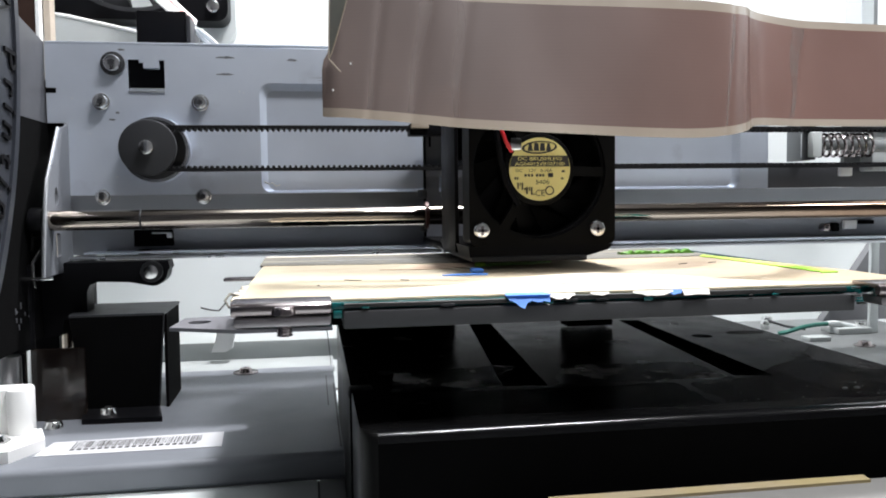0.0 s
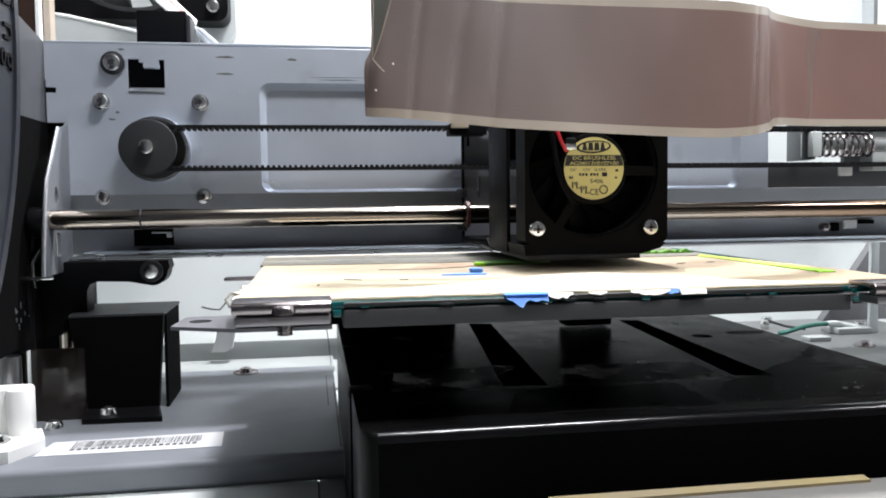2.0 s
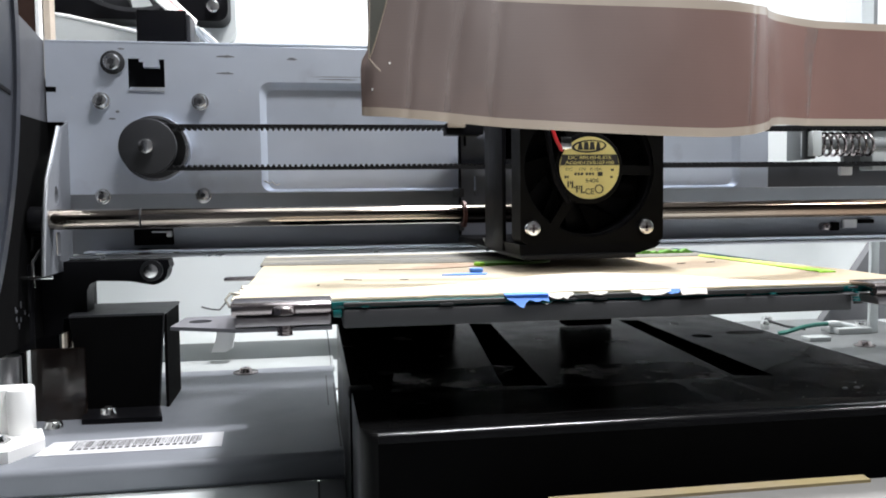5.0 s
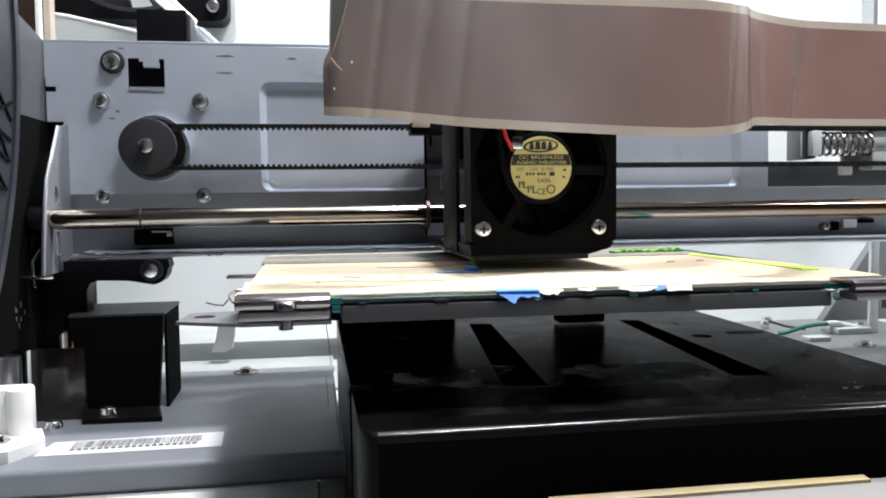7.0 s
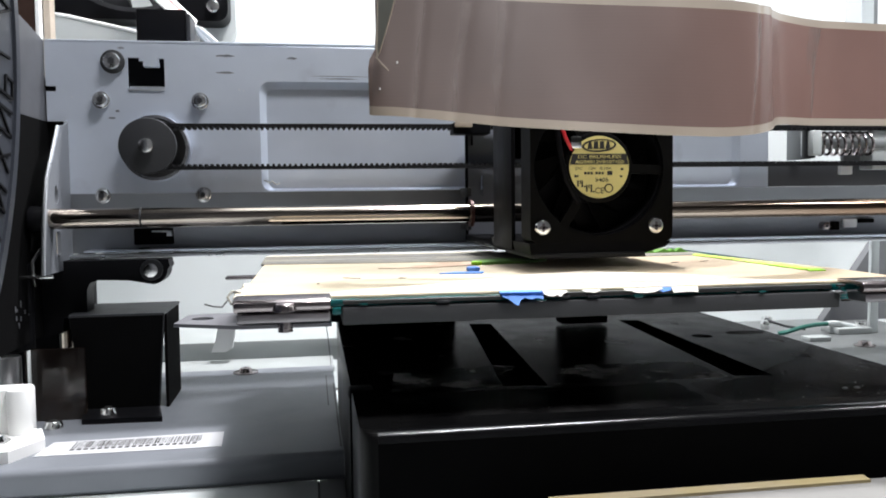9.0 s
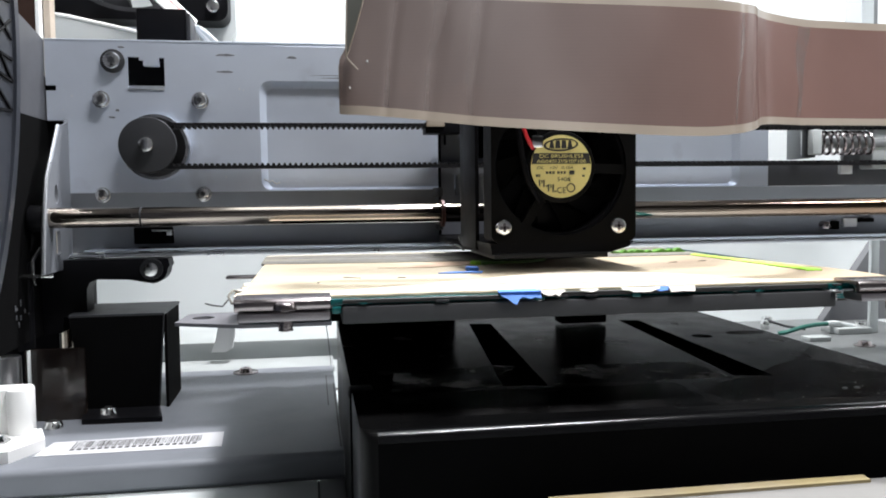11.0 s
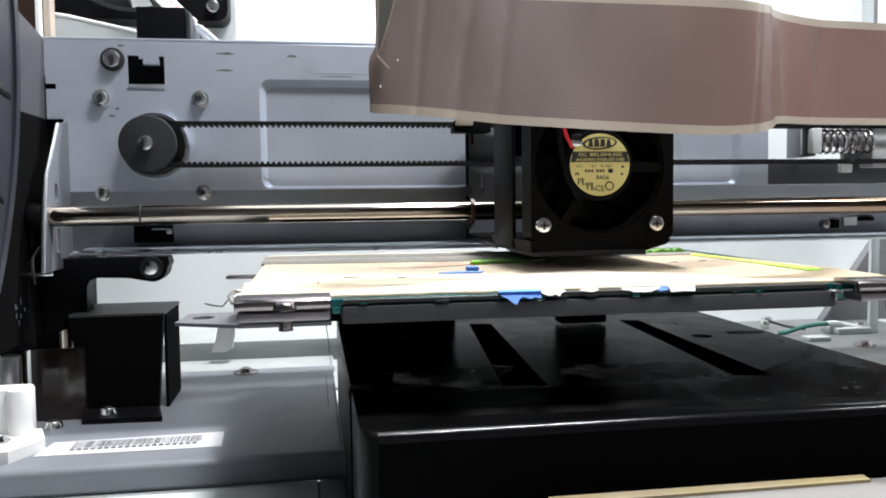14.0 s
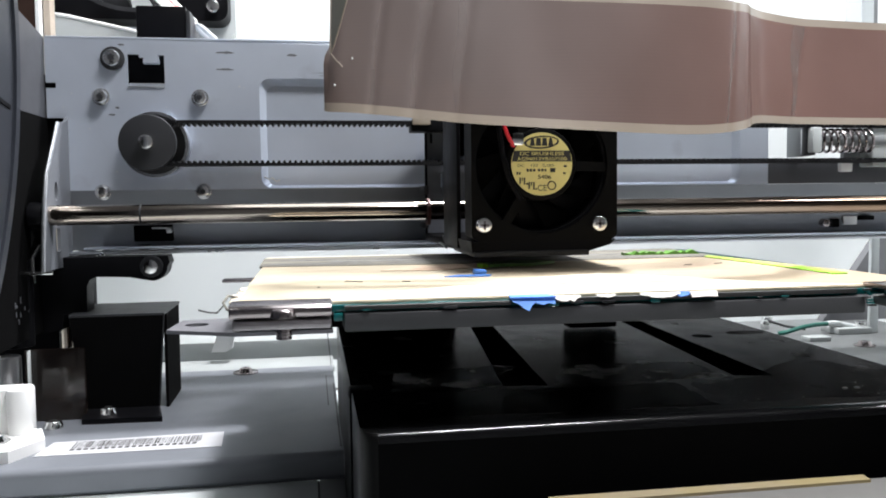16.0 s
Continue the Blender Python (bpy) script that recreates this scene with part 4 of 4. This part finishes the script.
    part("jaw_fold", cy((x0 + 0.1, 151.5, -19.8), "x", 1.3, x1 - x0 - 0.2, None, 24, 0.2), CLIP, o)
    part("lower_jaw", bx(x0 + 0.6, x1 - 0.2, 150.4, 156.8, -22.9, -21.15, 0.4), JAW, o, "dark lower jaw")
    c = (x0 + x1) / 2 + 0.4
    dome = cy((c, 150.2, -20.7), "z", 2.4, 1.6, 1.8, 24, 0.4)
    part("clip_screw", dome, CLIP, o, "dark pan-head screw")
    part("bolt", cy((c, 153.4, -25.1), "z", 1.25, 2.4, None, 16, 0.2), CLIP, o, "threaded bolt end")
    bm = bmesh.new()
    for k in range(4):
        cy((c, 153.4, -25.0 + k * 0.55), "z", 1.45, 0.28, None, 16, bm=bm)
    part("bolt_thread", bm, CLIP, o)
    return o


clip_l = clip(-14.8, 3.4)
clip_r = clip(114.4, 134)
for k in range(7):
    zz = -19.4 - k * 0.55
    part("teal_fleck", bx(111.4 + rg.uniform(0, 1.6), 112.8 + rg.uniform(0.4, 1.8), 154.6, 155.3, zz - 0.4, zz, 0.1), GLASS_EDGE if k % 3 else INK, bed)
part("fibre", tube([(-16.5, 160, -19.4), (-17.5, 158, -20.5), (-19, 157, -20.2), (-20.5, 156, -19.6)], 0.16, 6), INK, bed)
part("fibre", tube([(-14.6, 170, -19.2), (-16.4, 168, -18.5), (-17.0, 164, -19.3), (-15.8, 160, -20.3)], 0.25, 6), OLD_TAPE, bed)

# ---- print-head carriage ----
HEAD_AT = (61, 250, -17)
head = thing("printing_carriage", HEAD_AT, "black print-head carriage with a cooling fan and nozzle", "print head")
part("inner_block", bx(58.0, 81.6, 233.5, 262, -14.6, 29.5, 0.8), BLACK, head)
part("side_plate", bx(41.0, 42.2, 233.2, 257.0, -15.6, 29.5, 0.3), BLACK, head, "thin black side plate")
part("cross_member", bx(42.3, 57.8, 253.0, 257.0, 12.0, 29.5, 0.3), BLACK, head)
part("duct_plate", bx(42.6, 82.0, 225.3, 226.3, -12.6, 27.4, 0.2), BLACK, head)
part("top_block", bx(42.4, 82.2, 233.0, 300, 29.6, 34.0, 0.5), BLACK, head)
keel = bmesh.new()
for x, y, z in ((41.4, 215.2, -12.9), (82.3, 215.5, -12.9), (41.9, 215.2, -16.0), (74.6, 215.2, -16.0), (80.6, 215.4, -14.4), (41.0, 262, -12.9), (82.6, 262, -12.9), (42.6, 262, -17.0), (74.4, 262, -17.2), (81.0, 262, -15.4)):
    keel.verts.new((x, y, z))
bmesh.ops.convex_hull(keel, input=keel.verts)
part("bottom_tray", keel, BLACK, head, "black tray with chamfered sides")
part("keel_edge", tube([(42.0, 258, -16.9), (42.6, 272, -16.4), (43.4, 290, -15.8)], 0.5, 8), MID_GREY, head)
part("keel_arm", bx(42.4, 80, 262.2, 312, -17.0, -14.4, 0.4), BLACK, head)
part("bottom_plate", bx(42.2, 74.2, 214.2, 246, -17.1, -15.7, 0.2), DARK_GREY, head, "dark grey bottom plate")
part("rear_plate", sheet([(44.4, -17.4), (84, -17.4), (84, 29.0), (44.4, 29.0)], [[(50.0, 0.6), (50.9, 0.6), (50.9, 8.6), (50.0, 8.6)]], "xz", 319.4, 321.4), CARRIAGE, head, "dark steel carriage plate behind the rod")
part("plate_edge", bx(44.0, 44.6, 318.0, 321.6, -17.0, 28.6, 0.15), MATT_BLACK, head)
part("plate_slot", bx(46.0, 46.8, 318.8, 319.5, 20.4, 26, 0.1), MATT_BLACK, head)
part("bushing", sheet(ring(300, -6, 5.0, 32), [ring(300, -6, 3.62, 32)], "yz", 41.4, 42.6), RUST, head, "rust-brown rod bushing")
part("bushing_lug", bx(41.2, 43.0, 303.6, 318, 0.2, 3.6, 0.3), DARK_GREY, head)
part("bushing_lug", bx(41.4, 43.0, 304, 318, -12.4, -10.2, 0.3), DARK_GREY, head)
part("belt_clamp", bx(37.6, 52, 309.6, 318.8, 24.2, 28.6, 0.4), BLACK, head)
part("clamp_pad", bx(37.8, 44.6, 308.0, 309.5, 26.6, 31, 0.4), TAN, head, "pale clamp pad")
fan = part("fan_frame", sheet(rrect(41.8, 82.6, -12.9, 27.8, 2.0, 5), [ring(61.2, 7.5, 18.6, 48)], "xz", 215.3, 225), FAN_BLACK, head, "black square fan frame")
part("fan_rim", sheet(ring(61.2, 7.5, 18.7, 48), [ring(61.2, 7.5, 17.9, 48)], "xz", 216.6, 224.6), BLACK, fan)
part("hub", cy((61.2, 215.6, 7.6), "y", 9.9, 8, None, 48, 0.6), FAN_BLACK, fan)
for k, a in enumerate((238, 118, 358)):
    bm = bmesh.new()
    c, s = math.cos(radians(a)), math.sin(radians(a))
    for r in (8.5, 19.2):
        for w in (-1.3, 1.3):
            for y in (216.0, 218.4):
                bm.verts.new((61.2 + r * c - w * s, y, 7.5 + r * s + w * c))
    bmesh.ops.convex_hull(bm, input=bm.verts)
    part("strut", bm, FAN_BLACK, fan)
for k in range(7):
    a = radians(360 / 7 * k)
    bm = bmesh.new()
    for r, sk in ((9.5, 0.0), (17.4, 0.35)):
        for y, d in ((219.2, 0.0), (219.9, 0.0), (223.6, 0.55), (224.3, 0.55)):
            bm.verts.new((61.2 + r * math.cos(a + sk + d), y, 7.5 + r * math.sin(a + sk + d)))
    bmesh.ops.convex_hull(bm, input=bm.verts)
    part("blade", bm, MATT_BLACK, fan)
lbl = part("fan_label", cy((61.3, 215.35, 7.7), "y", 8.5, 0.3, None, 56), GOLD, fan, "round pale-yellow label with black print")
part("label_band", sheet([(52.95, 8.4), (69.65, 8.4), (69.05, 11.3), (53.55, 11.3)], [], "xz", 215.24, 215.35), INK, lbl)
swoosh = [(61.2 + 4.9 * math.cos(radians(a)), 13.55 + 1.75 * math.sin(radians(a)) + 0.25 * math.cos(radians(a))) for a in range(0, 360, 12)]
swin = [(61.3 + 4.3 * math.cos(radians(a)), 13.6 + 1.35 * math.sin(radians(a)) + 0.3 * math.cos(radians(a))) for a in range(0, 360, 12)]
part("emblem", sheet(swoosh, [swin], "xz", 215.26, 215.35), INK, lbl, "black oval emblem")
bm = bmesh.new()
for x, lean in ((57.9, 0.5), (59.6, 0.0), (61.3, 0.0), (63.0, 0.5)):
    sheet([(x, 12.6), (x + 1.5, 12.6), (x + 1.3 - lean * 0.5, 14.7), (x + 0.2 + lean * 0.5, 14.7)], [], "xz", 215.26, 215.35, bm)
part("emblem_shapes", bm, INK, lbl)
lettering("DC BRUSHLESS", 61.3, 215.2, 10.05, 1.35, GOLD, lbl, 12.2)
lettering("AG04012VB107100", 61.3, 215.2, 8.65, 1.35, GOLD, lbl, 13.8)
lettering("DC    12V   0.18A", 59.6, 215.3, 7.0, 1.05, INK, lbl, 10.2)
lettering("5406", 62.0, 215.3, 3.7, 1.6, INK, lbl, 3.7)
lettering("CE", 61.3, 215.3, 0.5, 2.3, INK, lbl, 2.5)
bm = bmesh.new()
for x0, x1, z0, z1 in ((57.0, 57.6, 5.7, 6.4), (57.9, 58.5, 5.7, 6.4), (58.8, 59.4, 5.7, 6.4), (60.2, 60.8, 5.7, 6.4), (61.1, 61.7, 5.7, 6.4), (62.0, 62.5, 5.7, 6.4), (63.6, 65.0, 5.5, 6.6), (54.2, 54.7, 4.9, 5.6), (54.9, 55.3, 4.9, 5.6), (67.2, 67.9, 4.9, 5.4), (67.4, 68.2, 6.8, 7.4), (55.0, 55.4, 2.4, 4.1), (55.7, 56.0, 3.2, 4.1), (56.2, 56.6, 2.2, 4.1), (56.9, 57.4, 2.2, 2.6), (57.5, 57.9, 1.0, 2.9), (58.2, 58.5, 1.9, 2.9), (58.8, 59.2, 0.8, 2.9), (59.4, 59.9, 0.8, 1.2)):
    bx(x0, x1, 215.26, 215.35, z0, z1, bm=bm)
part("print_bars", bm, INK, lbl)
part("approval_ring", sheet(ring(64.0, 1.9, 1.25, 20), [ring(64.0, 1.9, 0.95, 20)], "xz", 215.26, 215.35), INK, lbl)
for x in (45.0, 77.1):
    s = part("fan_screw", cy((x, 213.6, -8.6), "y", 2.0, 1.7, 2.5, 28, 0.3), SCREW, fan, "bright cross-head screw")
    bm = bx(x - 1.2, x + 1.2, 213.5, 213.9, -8.95, -8.25)
    bx(x - 0.35, x + 0.35, 213.5, 213.9, -9.8, -7.4, bm=bm)
    part("recess", bm, CLIP, s)
part("red_wire", tube([(50.2, 216.5, 22), (50.8, 215.2, 18), (51.6, 214.8, 15.5), (52.8, 215.0, 13.4), (54.0, 216.5, 12)], 0.55, 10), RED, fan, "red fan lead")
part("dark_wire", tube([(49.0, 216.5, 22), (49.6, 215.2, 16), (50.4, 215.0, 10), (52.0, 215.2, 4), (55.4, 215.6, -2)], 0.8, 10), BLACK, fan)
part("foil_wrap", bx(53.0, 56.4, 215.0, 216.6, 12.6, 16.2, 0.7), SCREW, fan)
part("heater_block", bx(53, 70, 237, 252, -18.0, -15.5, 0.4), DARK_GREY, head)
part("nozzle", cy((61.2, 244, -18.7), "z", 0.6, 2.4, 3.0, 20), BRASS, head, "brass nozzle")

# ---- flat ribbon cable in sections that follow the head ----
PATH = [(48, 211.8, 25.5, 1.0), (28, 214.5, 24.6, 0.92), (12.5, 217, 23.4, 0.82), (6.2, 215.5, 22.4, 0.75), (3.6, 212, 21.5, 0.71), (4.6, 208, 20.8, 0.70), (10.4, 205, 20.3, 0.69), (21.8, 202.2, 19.1, 0.66),
        (37, 199, 17.3, 0.62), (50, 196.2, 16.3, 0.59), (63, 194, 15.5, 0.56), (76, 193, 14.9, 0.53), (87, 193.2, 14.6, 0.50), (98, 195, 14.7, 0.47), (108, 198.4, 15.7, 0.44), (115.5, 205, 17.3, 0.42), (122, 213.6, 19.1, 0.40),
        (129.7, 220, 20, 0.37), (141.7, 223.5, 20.2, 0.33), (161, 225.6, 20.4, 0.27), (185, 228, 20.6, 0.20), (212, 232, 20.9, 0.12), (245, 240, 21.4, 0.05)]
LIFT = ((0, 10, 11, 12, 13, 14, 15, 16, 17, 18, 19, 22), (1.4, 2.0, 2.2, 2.4, 2.6, 1.8, 1.4, 0.9, 0.3, -0.6, -1.0, -1.0))
WIDTH = 31.2


def along(u):
    """Smooth point of the cable's course: x, y, lower edge, share of the head's travel."""
    i = min(max(int(u), 0), len(PATH) - 2)
    p = [Vector(PATH[min(max(i + k, 0), len(PATH) - 1)]) for k in (-1, 0, 1, 2)]
    t = u - i
    return p[1] + 0.5 * t * (p[2] - p[0] + t * (2 * p[0] - 5 * p[1] + 4 * p[2] - p[3] + t * (3 * (p[1] - p[2]) + p[3] - p[0])))


def skin(u, f):
    """A point of the cable's skin: u along it, f across it, with creases where it was folded."""
    u = min(max(u, 0), len(PATH) - 1)
    x, y, z, _ = along(u)
    bulge = 0.35 * math.sin(u * 2.1) + 0.08 * math.sin(u * 5.3 + 1)
    crease = sum(d * math.exp(-((u - c - 0.33 * (f - 0.5)) / w) ** 2) for c, w, d in ((6.6, 0.10, 0.3), (7.38, 0.12, 0.4), (8.0, 0.12, 0.3), (13.95, 0.12, 0.4), (14.9, 0.12, -0.45), (18.1, 0.16, 0.35)))
    lean = 1.6 * math.sin(u * 0.9)
    x += 2.3 * math.exp(-((u - 4.2) / 1.1) ** 2) * min(max((f - 0.40) / 0.12, 0), 1)
    q = Vector((x, y + bulge * math.sin(math.pi * f) + lean * (f - 0.5) + crease, z + (WIDTH + float(np.interp(u, *LIFT))) * f))
    return q * (1 + 0.05 * f)  # leans back along the camera's rays, so its outline in view stays the same


CREASE_SHEEN = mat("crease_sheen_streak", (0.30, 0.245, 0.225), 0.45, 0.0, 0.1, 60, 0.0, spec=0.3)
scattered(CREASE_SHEEN, 120.0, 0.25, 0.75, 0.42)
CABLE_GREY = mat("cable_inner_side", (0.16, 0.16, 0.14), 0.35, 0.0, 0.1, 60, 0.0, coat=0.3)
cable = thing("ribbon_cable", (100, 190, 15), "brownish flat ribbon cable with pale margins looped over the head", "cable")
sections = []
STEPS = 2 * (len(PATH) - 1)
RIBS = (0, 0.045, 0.068, 0.2, 0.35, 0.42, 0.5, 0.65, 0.8, 0.932, 0.955, 1)
for k in range(STEPS):
    bm = bmesh.new()
    rows, facing, outward = [], {}, {}
    for j in range(9):
        u = min(max((k - 0.14 + 1.28 * j / 8) / 2, 0), len(PATH) - 1)
        tuck = Vector((0, (0.12, 0.04, 0, 0, 0, 0, 0, 0.04, 0.12)[j], 0))
        row = []
        for f in RIBS:
            q = skin(u, f)
            nrm = (skin(u + 0.03, f) - skin(u - 0.03, f)).cross(skin(u, f + 0.02) - skin(u, f - 0.02)).normalized()
            outward[round(q.x, 2), round(q.z, 2)] = nrm
            if nrm.y > -0.6:  # the tight turn keeps the soft shading of the flat run
                nrm = Vector((0.5 * nrm.x, -0.86, nrm.z)).normalized()
            facing[round(q.x, 2), round(q.z, 2)] = nrm
            row.append(bm.verts.new(q + tuck))
        rows.append(row)
    for a, b in zip(rows, rows[1:]):
        for i in range(len(RIBS) - 1):
            f = bm.faces.new((a[i], b[i], b[i + 1], a[i + 1]))
            f.material_index = 1 if i in (0, 1, 9, 10) else 0
    back = bmesh.ops.extrude_face_region(bm, geom=list(bm.faces))["geom"]
    keys = [(round(v.co.x, 2), round(v.co.z, 2)) for v in bm.verts]
    normals = [facing.get(key, Vector((0, -1, 0))) for key in keys]
    for v in [g for g in back if isinstance(g, bmesh.types.BMVert)]:
        v.co -= 0.05 * outward.get((round(v.co.x, 2), round(v.co.z, 2)), Vector((0, -1, 0)))
    sec = part("cable_section", bm, [CABLE, CABLE_RIM], cable, sharp=180)
    sec.data.normals_split_custom_set_from_vertices(normals)
    sections.append((sec, along((k + 0.5) / 2)[3]))

for c, slope, width in ((6.55, 0.32, 0.11), (7.32, 0.34, 0.20), (7.95, 0.16, 0.16), (13.9, 0.35, 0.16), (17.95, 0.06, 0.26)):
    bm = bmesh.new()
    rows = []
    for j in range(15):
        f = 0.075 + 0.85 * j / 14
        u = c + slope * (f - 0.5) + 0.03 * math.sin(f * 9 + c)
        w = width * (0.75 + 0.35 * math.sin(f * 5 + c * 3))
        rows.append([bm.verts.new(skin(u + (e - 0.5) * w, f) + Vector((0, -0.05, 0))) for e in (0, 0.33, 0.67, 1)])
    for a, b in zip(rows, rows[1:]):
        for i in range(3):
            bm.faces.new((a[i], a[i + 1], b[i + 1], b[i]))
    back = bmesh.ops.extrude_face_region(bm, geom=list(bm.faces))["geom"]
    bmesh.ops.translate(bm, vec=(0, 0.02, 0), verts=[g for g in back if isinstance(g, bmesh.types.BMVert)])
    sections.append((part("crease", bm, CREASE_SHEEN, cable, "streak of sheen painted on a crease", sharp=60), along(c)[3]))

for u, f in ((5.35, 0.20), (6.0, 0.40)):
    q = skin(u, f) + Vector((0, -0.2, 0))
    sections.append((part("glint_speck", bx(q.x - 0.22, q.x + 0.22, q.y - 0.1, q.y + 0.1, q.z - 0.3, q.z + 0.3, 0.1), WHITE, cable), 0.70))

fold_a = [(5.6, 205.0, 52.0), (5.4, 205.0, 45.0), (5.2, 205.2, 39.0), (5.1, 205.4, 34.7), (6.4, 205.0, 33.0), (7.9, 204.6, 31.4)]
fold_b = [(10.6, 203.6, 52.0), (9.2, 203.8, 47.0), (7.6, 204.2, 41.5), (5.9, 205.0, 36.2), (5.2, 205.4, 34.8)]
for line in (fold_a, fold_b):
    sections.append((part("cable_fold_edge", tube(line, 0.2, 8), CABLE_RIM, cable, "pale folded edge"), 0.70))
flap = bmesh.new()
for a, b, c, d in zip(fold_a[:4], fold_b[:4], fold_b[1:5], fold_a[1:5]):
    flap.faces.new([flap.verts.new(q) for q in (a, b, c, d)])
bmesh.ops.remove_doubles(flap, verts=flap.verts, dist=0.01)
thick = bmesh.ops.extrude_face_region(flap, geom=list(flap.faces))["geom"]
bmesh.ops.translate(flap, vec=(0, 0.1, 0), verts=[g for g in thick if isinstance(g, bmesh.types.BMVert)])
sections.append((part("cable_fold", flap, CABLE_GREY, cable, "grey inner side of the fold"), 0.70))

# ---- what moves: the head slides, the bed goes to and fro, the gantry climbs, the spool turns ----
def climb(t):
    """Height gained by the gantry, in metres."""
    return float(np.interp(t, (0, 4, 9.2, 11.5, 13, 16), (0, 0.3, 0.65, 1.0, 1.3, 1.85))) / 1000


def placed(ob, dx=0.0, dy=0.0, dz=0.0):
    a = ORIGIN[ob.name]
    return pose(a.x / 1000 + dx, a.y / 1000 + dy, (a.z + DATUM) / 1000 + dz)


def motions():
    slide = (
    (0, 0), (0.1, -5.5), (0.2, -1.9), (0.3, 0.7), (0.4, 3.1), (0.5, 1.4), (0.6, -1.4), (0.7, -5.2), (0.8, -3.8), (0.9, 19.2), 
    (1, -1.4), (1.1, 6), (1.2, 12.8), (1.3, -8.3), (1.4, 17.5), (1.5, 18.4), (1.6, 18), (1.7, 15.5), (1.8, 11.1), (1.9, 11.1), 
    (2, 15.3), (2.1, 13.8), (2.2, 7.2), (2.3, 12.6), (2.4, 14.8), (2.5, 6), (2.6, 7.5), (2.7, 13.1), (2.8, 4.6), (2.9, 5.8), 
    (3, 12.4), (3.1, 2.4), (3.2, 4.3), (3.3, 10.9), (3.4, 0.3), (3.5, 2.9), (3.6, 9.7), (3.7, 0.7), (3.8, -2.6), (3.9, 4.1), 
    (4, 4.1), (4.1, -2.8), (4.2, -4), (4.5, 2), (4.8, 9), (5.1, 15), (5.4, 7), (5.7, 1), (6, 6), (6.3, 11.4), 
    (6.4, 3.4), (6.5, 12.1), (6.6, 9.9), (6.7, 3.9), (6.8, 10.4), (6.9, 8), (7, 0.4), (7.1, 10.4), (7.2, 5.5), (7.3, -1.9), 
    (7.4, 6.8), (7.5, 4.8), (7.6, -3.1), (7.7, 2.7), (7.8, 7.5), (7.9, -0.5), (8, -3.8), (8.1, -0.9), (8.2, 2.2), (8.3, 2.9), 
    (8.4, 1.9), (8.5, -1.4), (8.6, -4.5), (8.7, -7.4), (8.8, 18.4), (8.9, -7.8), (9, 16.8), (9.1, -3.8), (9.2, -7.1), (9.5, 4), 
    (9.8, 11), (10.1, 17), (10.4, 9), (10.7, -2), (11, 6), (11.3, -5.7), (11.4, 4.6), (11.5, -4.5), (11.6, -8.3), (11.7, -4.3), 
    (11.8, 1.5), (11.9, 9.9), (12, 16.5), (12.1, 19.2), (12.2, 11.4), (12.3, 16), (12.4, 4.1), (12.5, -4), (12.6, 19.2), (12.7, 0.5), 
    (12.8, 7.5), (12.9, 14.5), (13, -7.4), (13.1, 1.2), (13.2, -4.7), (13.3, -8.3), (13.4, -4.3), (13.5, 1.9), (13.6, 9.9), (13.7, 15.5), 
    (13.8, 19.2), (13.9, 13.3), (14, 17), (14.1, 2.9), (14.2, -2.4), (14.3, 19.2), (14.4, 0.5), (14.5, 7.6), (14.6, 15), (14.7, -7.1), 
    (14.8, 6.3), (14.9, 16.5), (15, 17.7), (15.1, 10.9), (15.2, 1.2), (15.3, -7.4), (15.4, -7.1), (15.5, 3.1), (15.6, 16.7), (15.7, 3.9), 
    (15.8, -0.2), (15.9, 19.4), (16, 0.6))
    shuttle = ((0, 0), (0.5, -3.6), (1, -3.6), (1.5, 0), (2, 1.2), (2.5, -2.4), (3, 5), (3.5, 2.5), (4, 6.4), (6.5, 1.2), (7, 7.7), (7.5, 1.2), (8, 1.2), (8.5, -3.6), (9, 5), (11.5, 6.3), (12, -2.7), (12.5, 6.3), (13, 2.1), (13.5, -3.4), (14, 6.3), (14.5, 9), (15, -0.3), (15.5, 9), (16, -3.4))
    at = dict(slide)
    times = [t for t, _ in shuttle]
    rest = [y - 0.6 * float(np.interp(t, *zip(*slide))) for t, y in shuttle]
    filling = [t for t in at if 2.0 <= t <= 4.2 or 6.3 <= t <= 8.0]
    shuttle = sorted({**dict(shuttle), **{t: 0.6 * at[t] + float(np.interp(t, times, rest)) for t in filling}}.items())
    walk(head, [(t, placed(head, x / 1000, 0, 0.74 * climb(t))) for t, x in slide])
    for piece, share in sections:
        walk(piece, [(t, pose(share * x / 1000, 0, share * climb(t))) for t, x in slide])
    walk(gantry, [(t, placed(gantry, 0, 0, climb(t))) for t in (0.0, 2.0, 4.0, 6.5, 9.2, 11.5, 13.0, 14.5, 16.0)])
    for ob in (bed, clip_l, clip_r):
        walk(ob, [(t, placed(ob, 0, y / 1000, 0)) for t, y in shuttle])
    turn = ((0, 0), (2, 25.4), (4.5, 57), (7, 87), (9, 112), (11.3, 133), (13.5, 149), (16, 166))
    walk(spool, [(t, placed(spool) @ pose(0, 0, 0, a, 0, 0)) for t, a in turn])


motions()
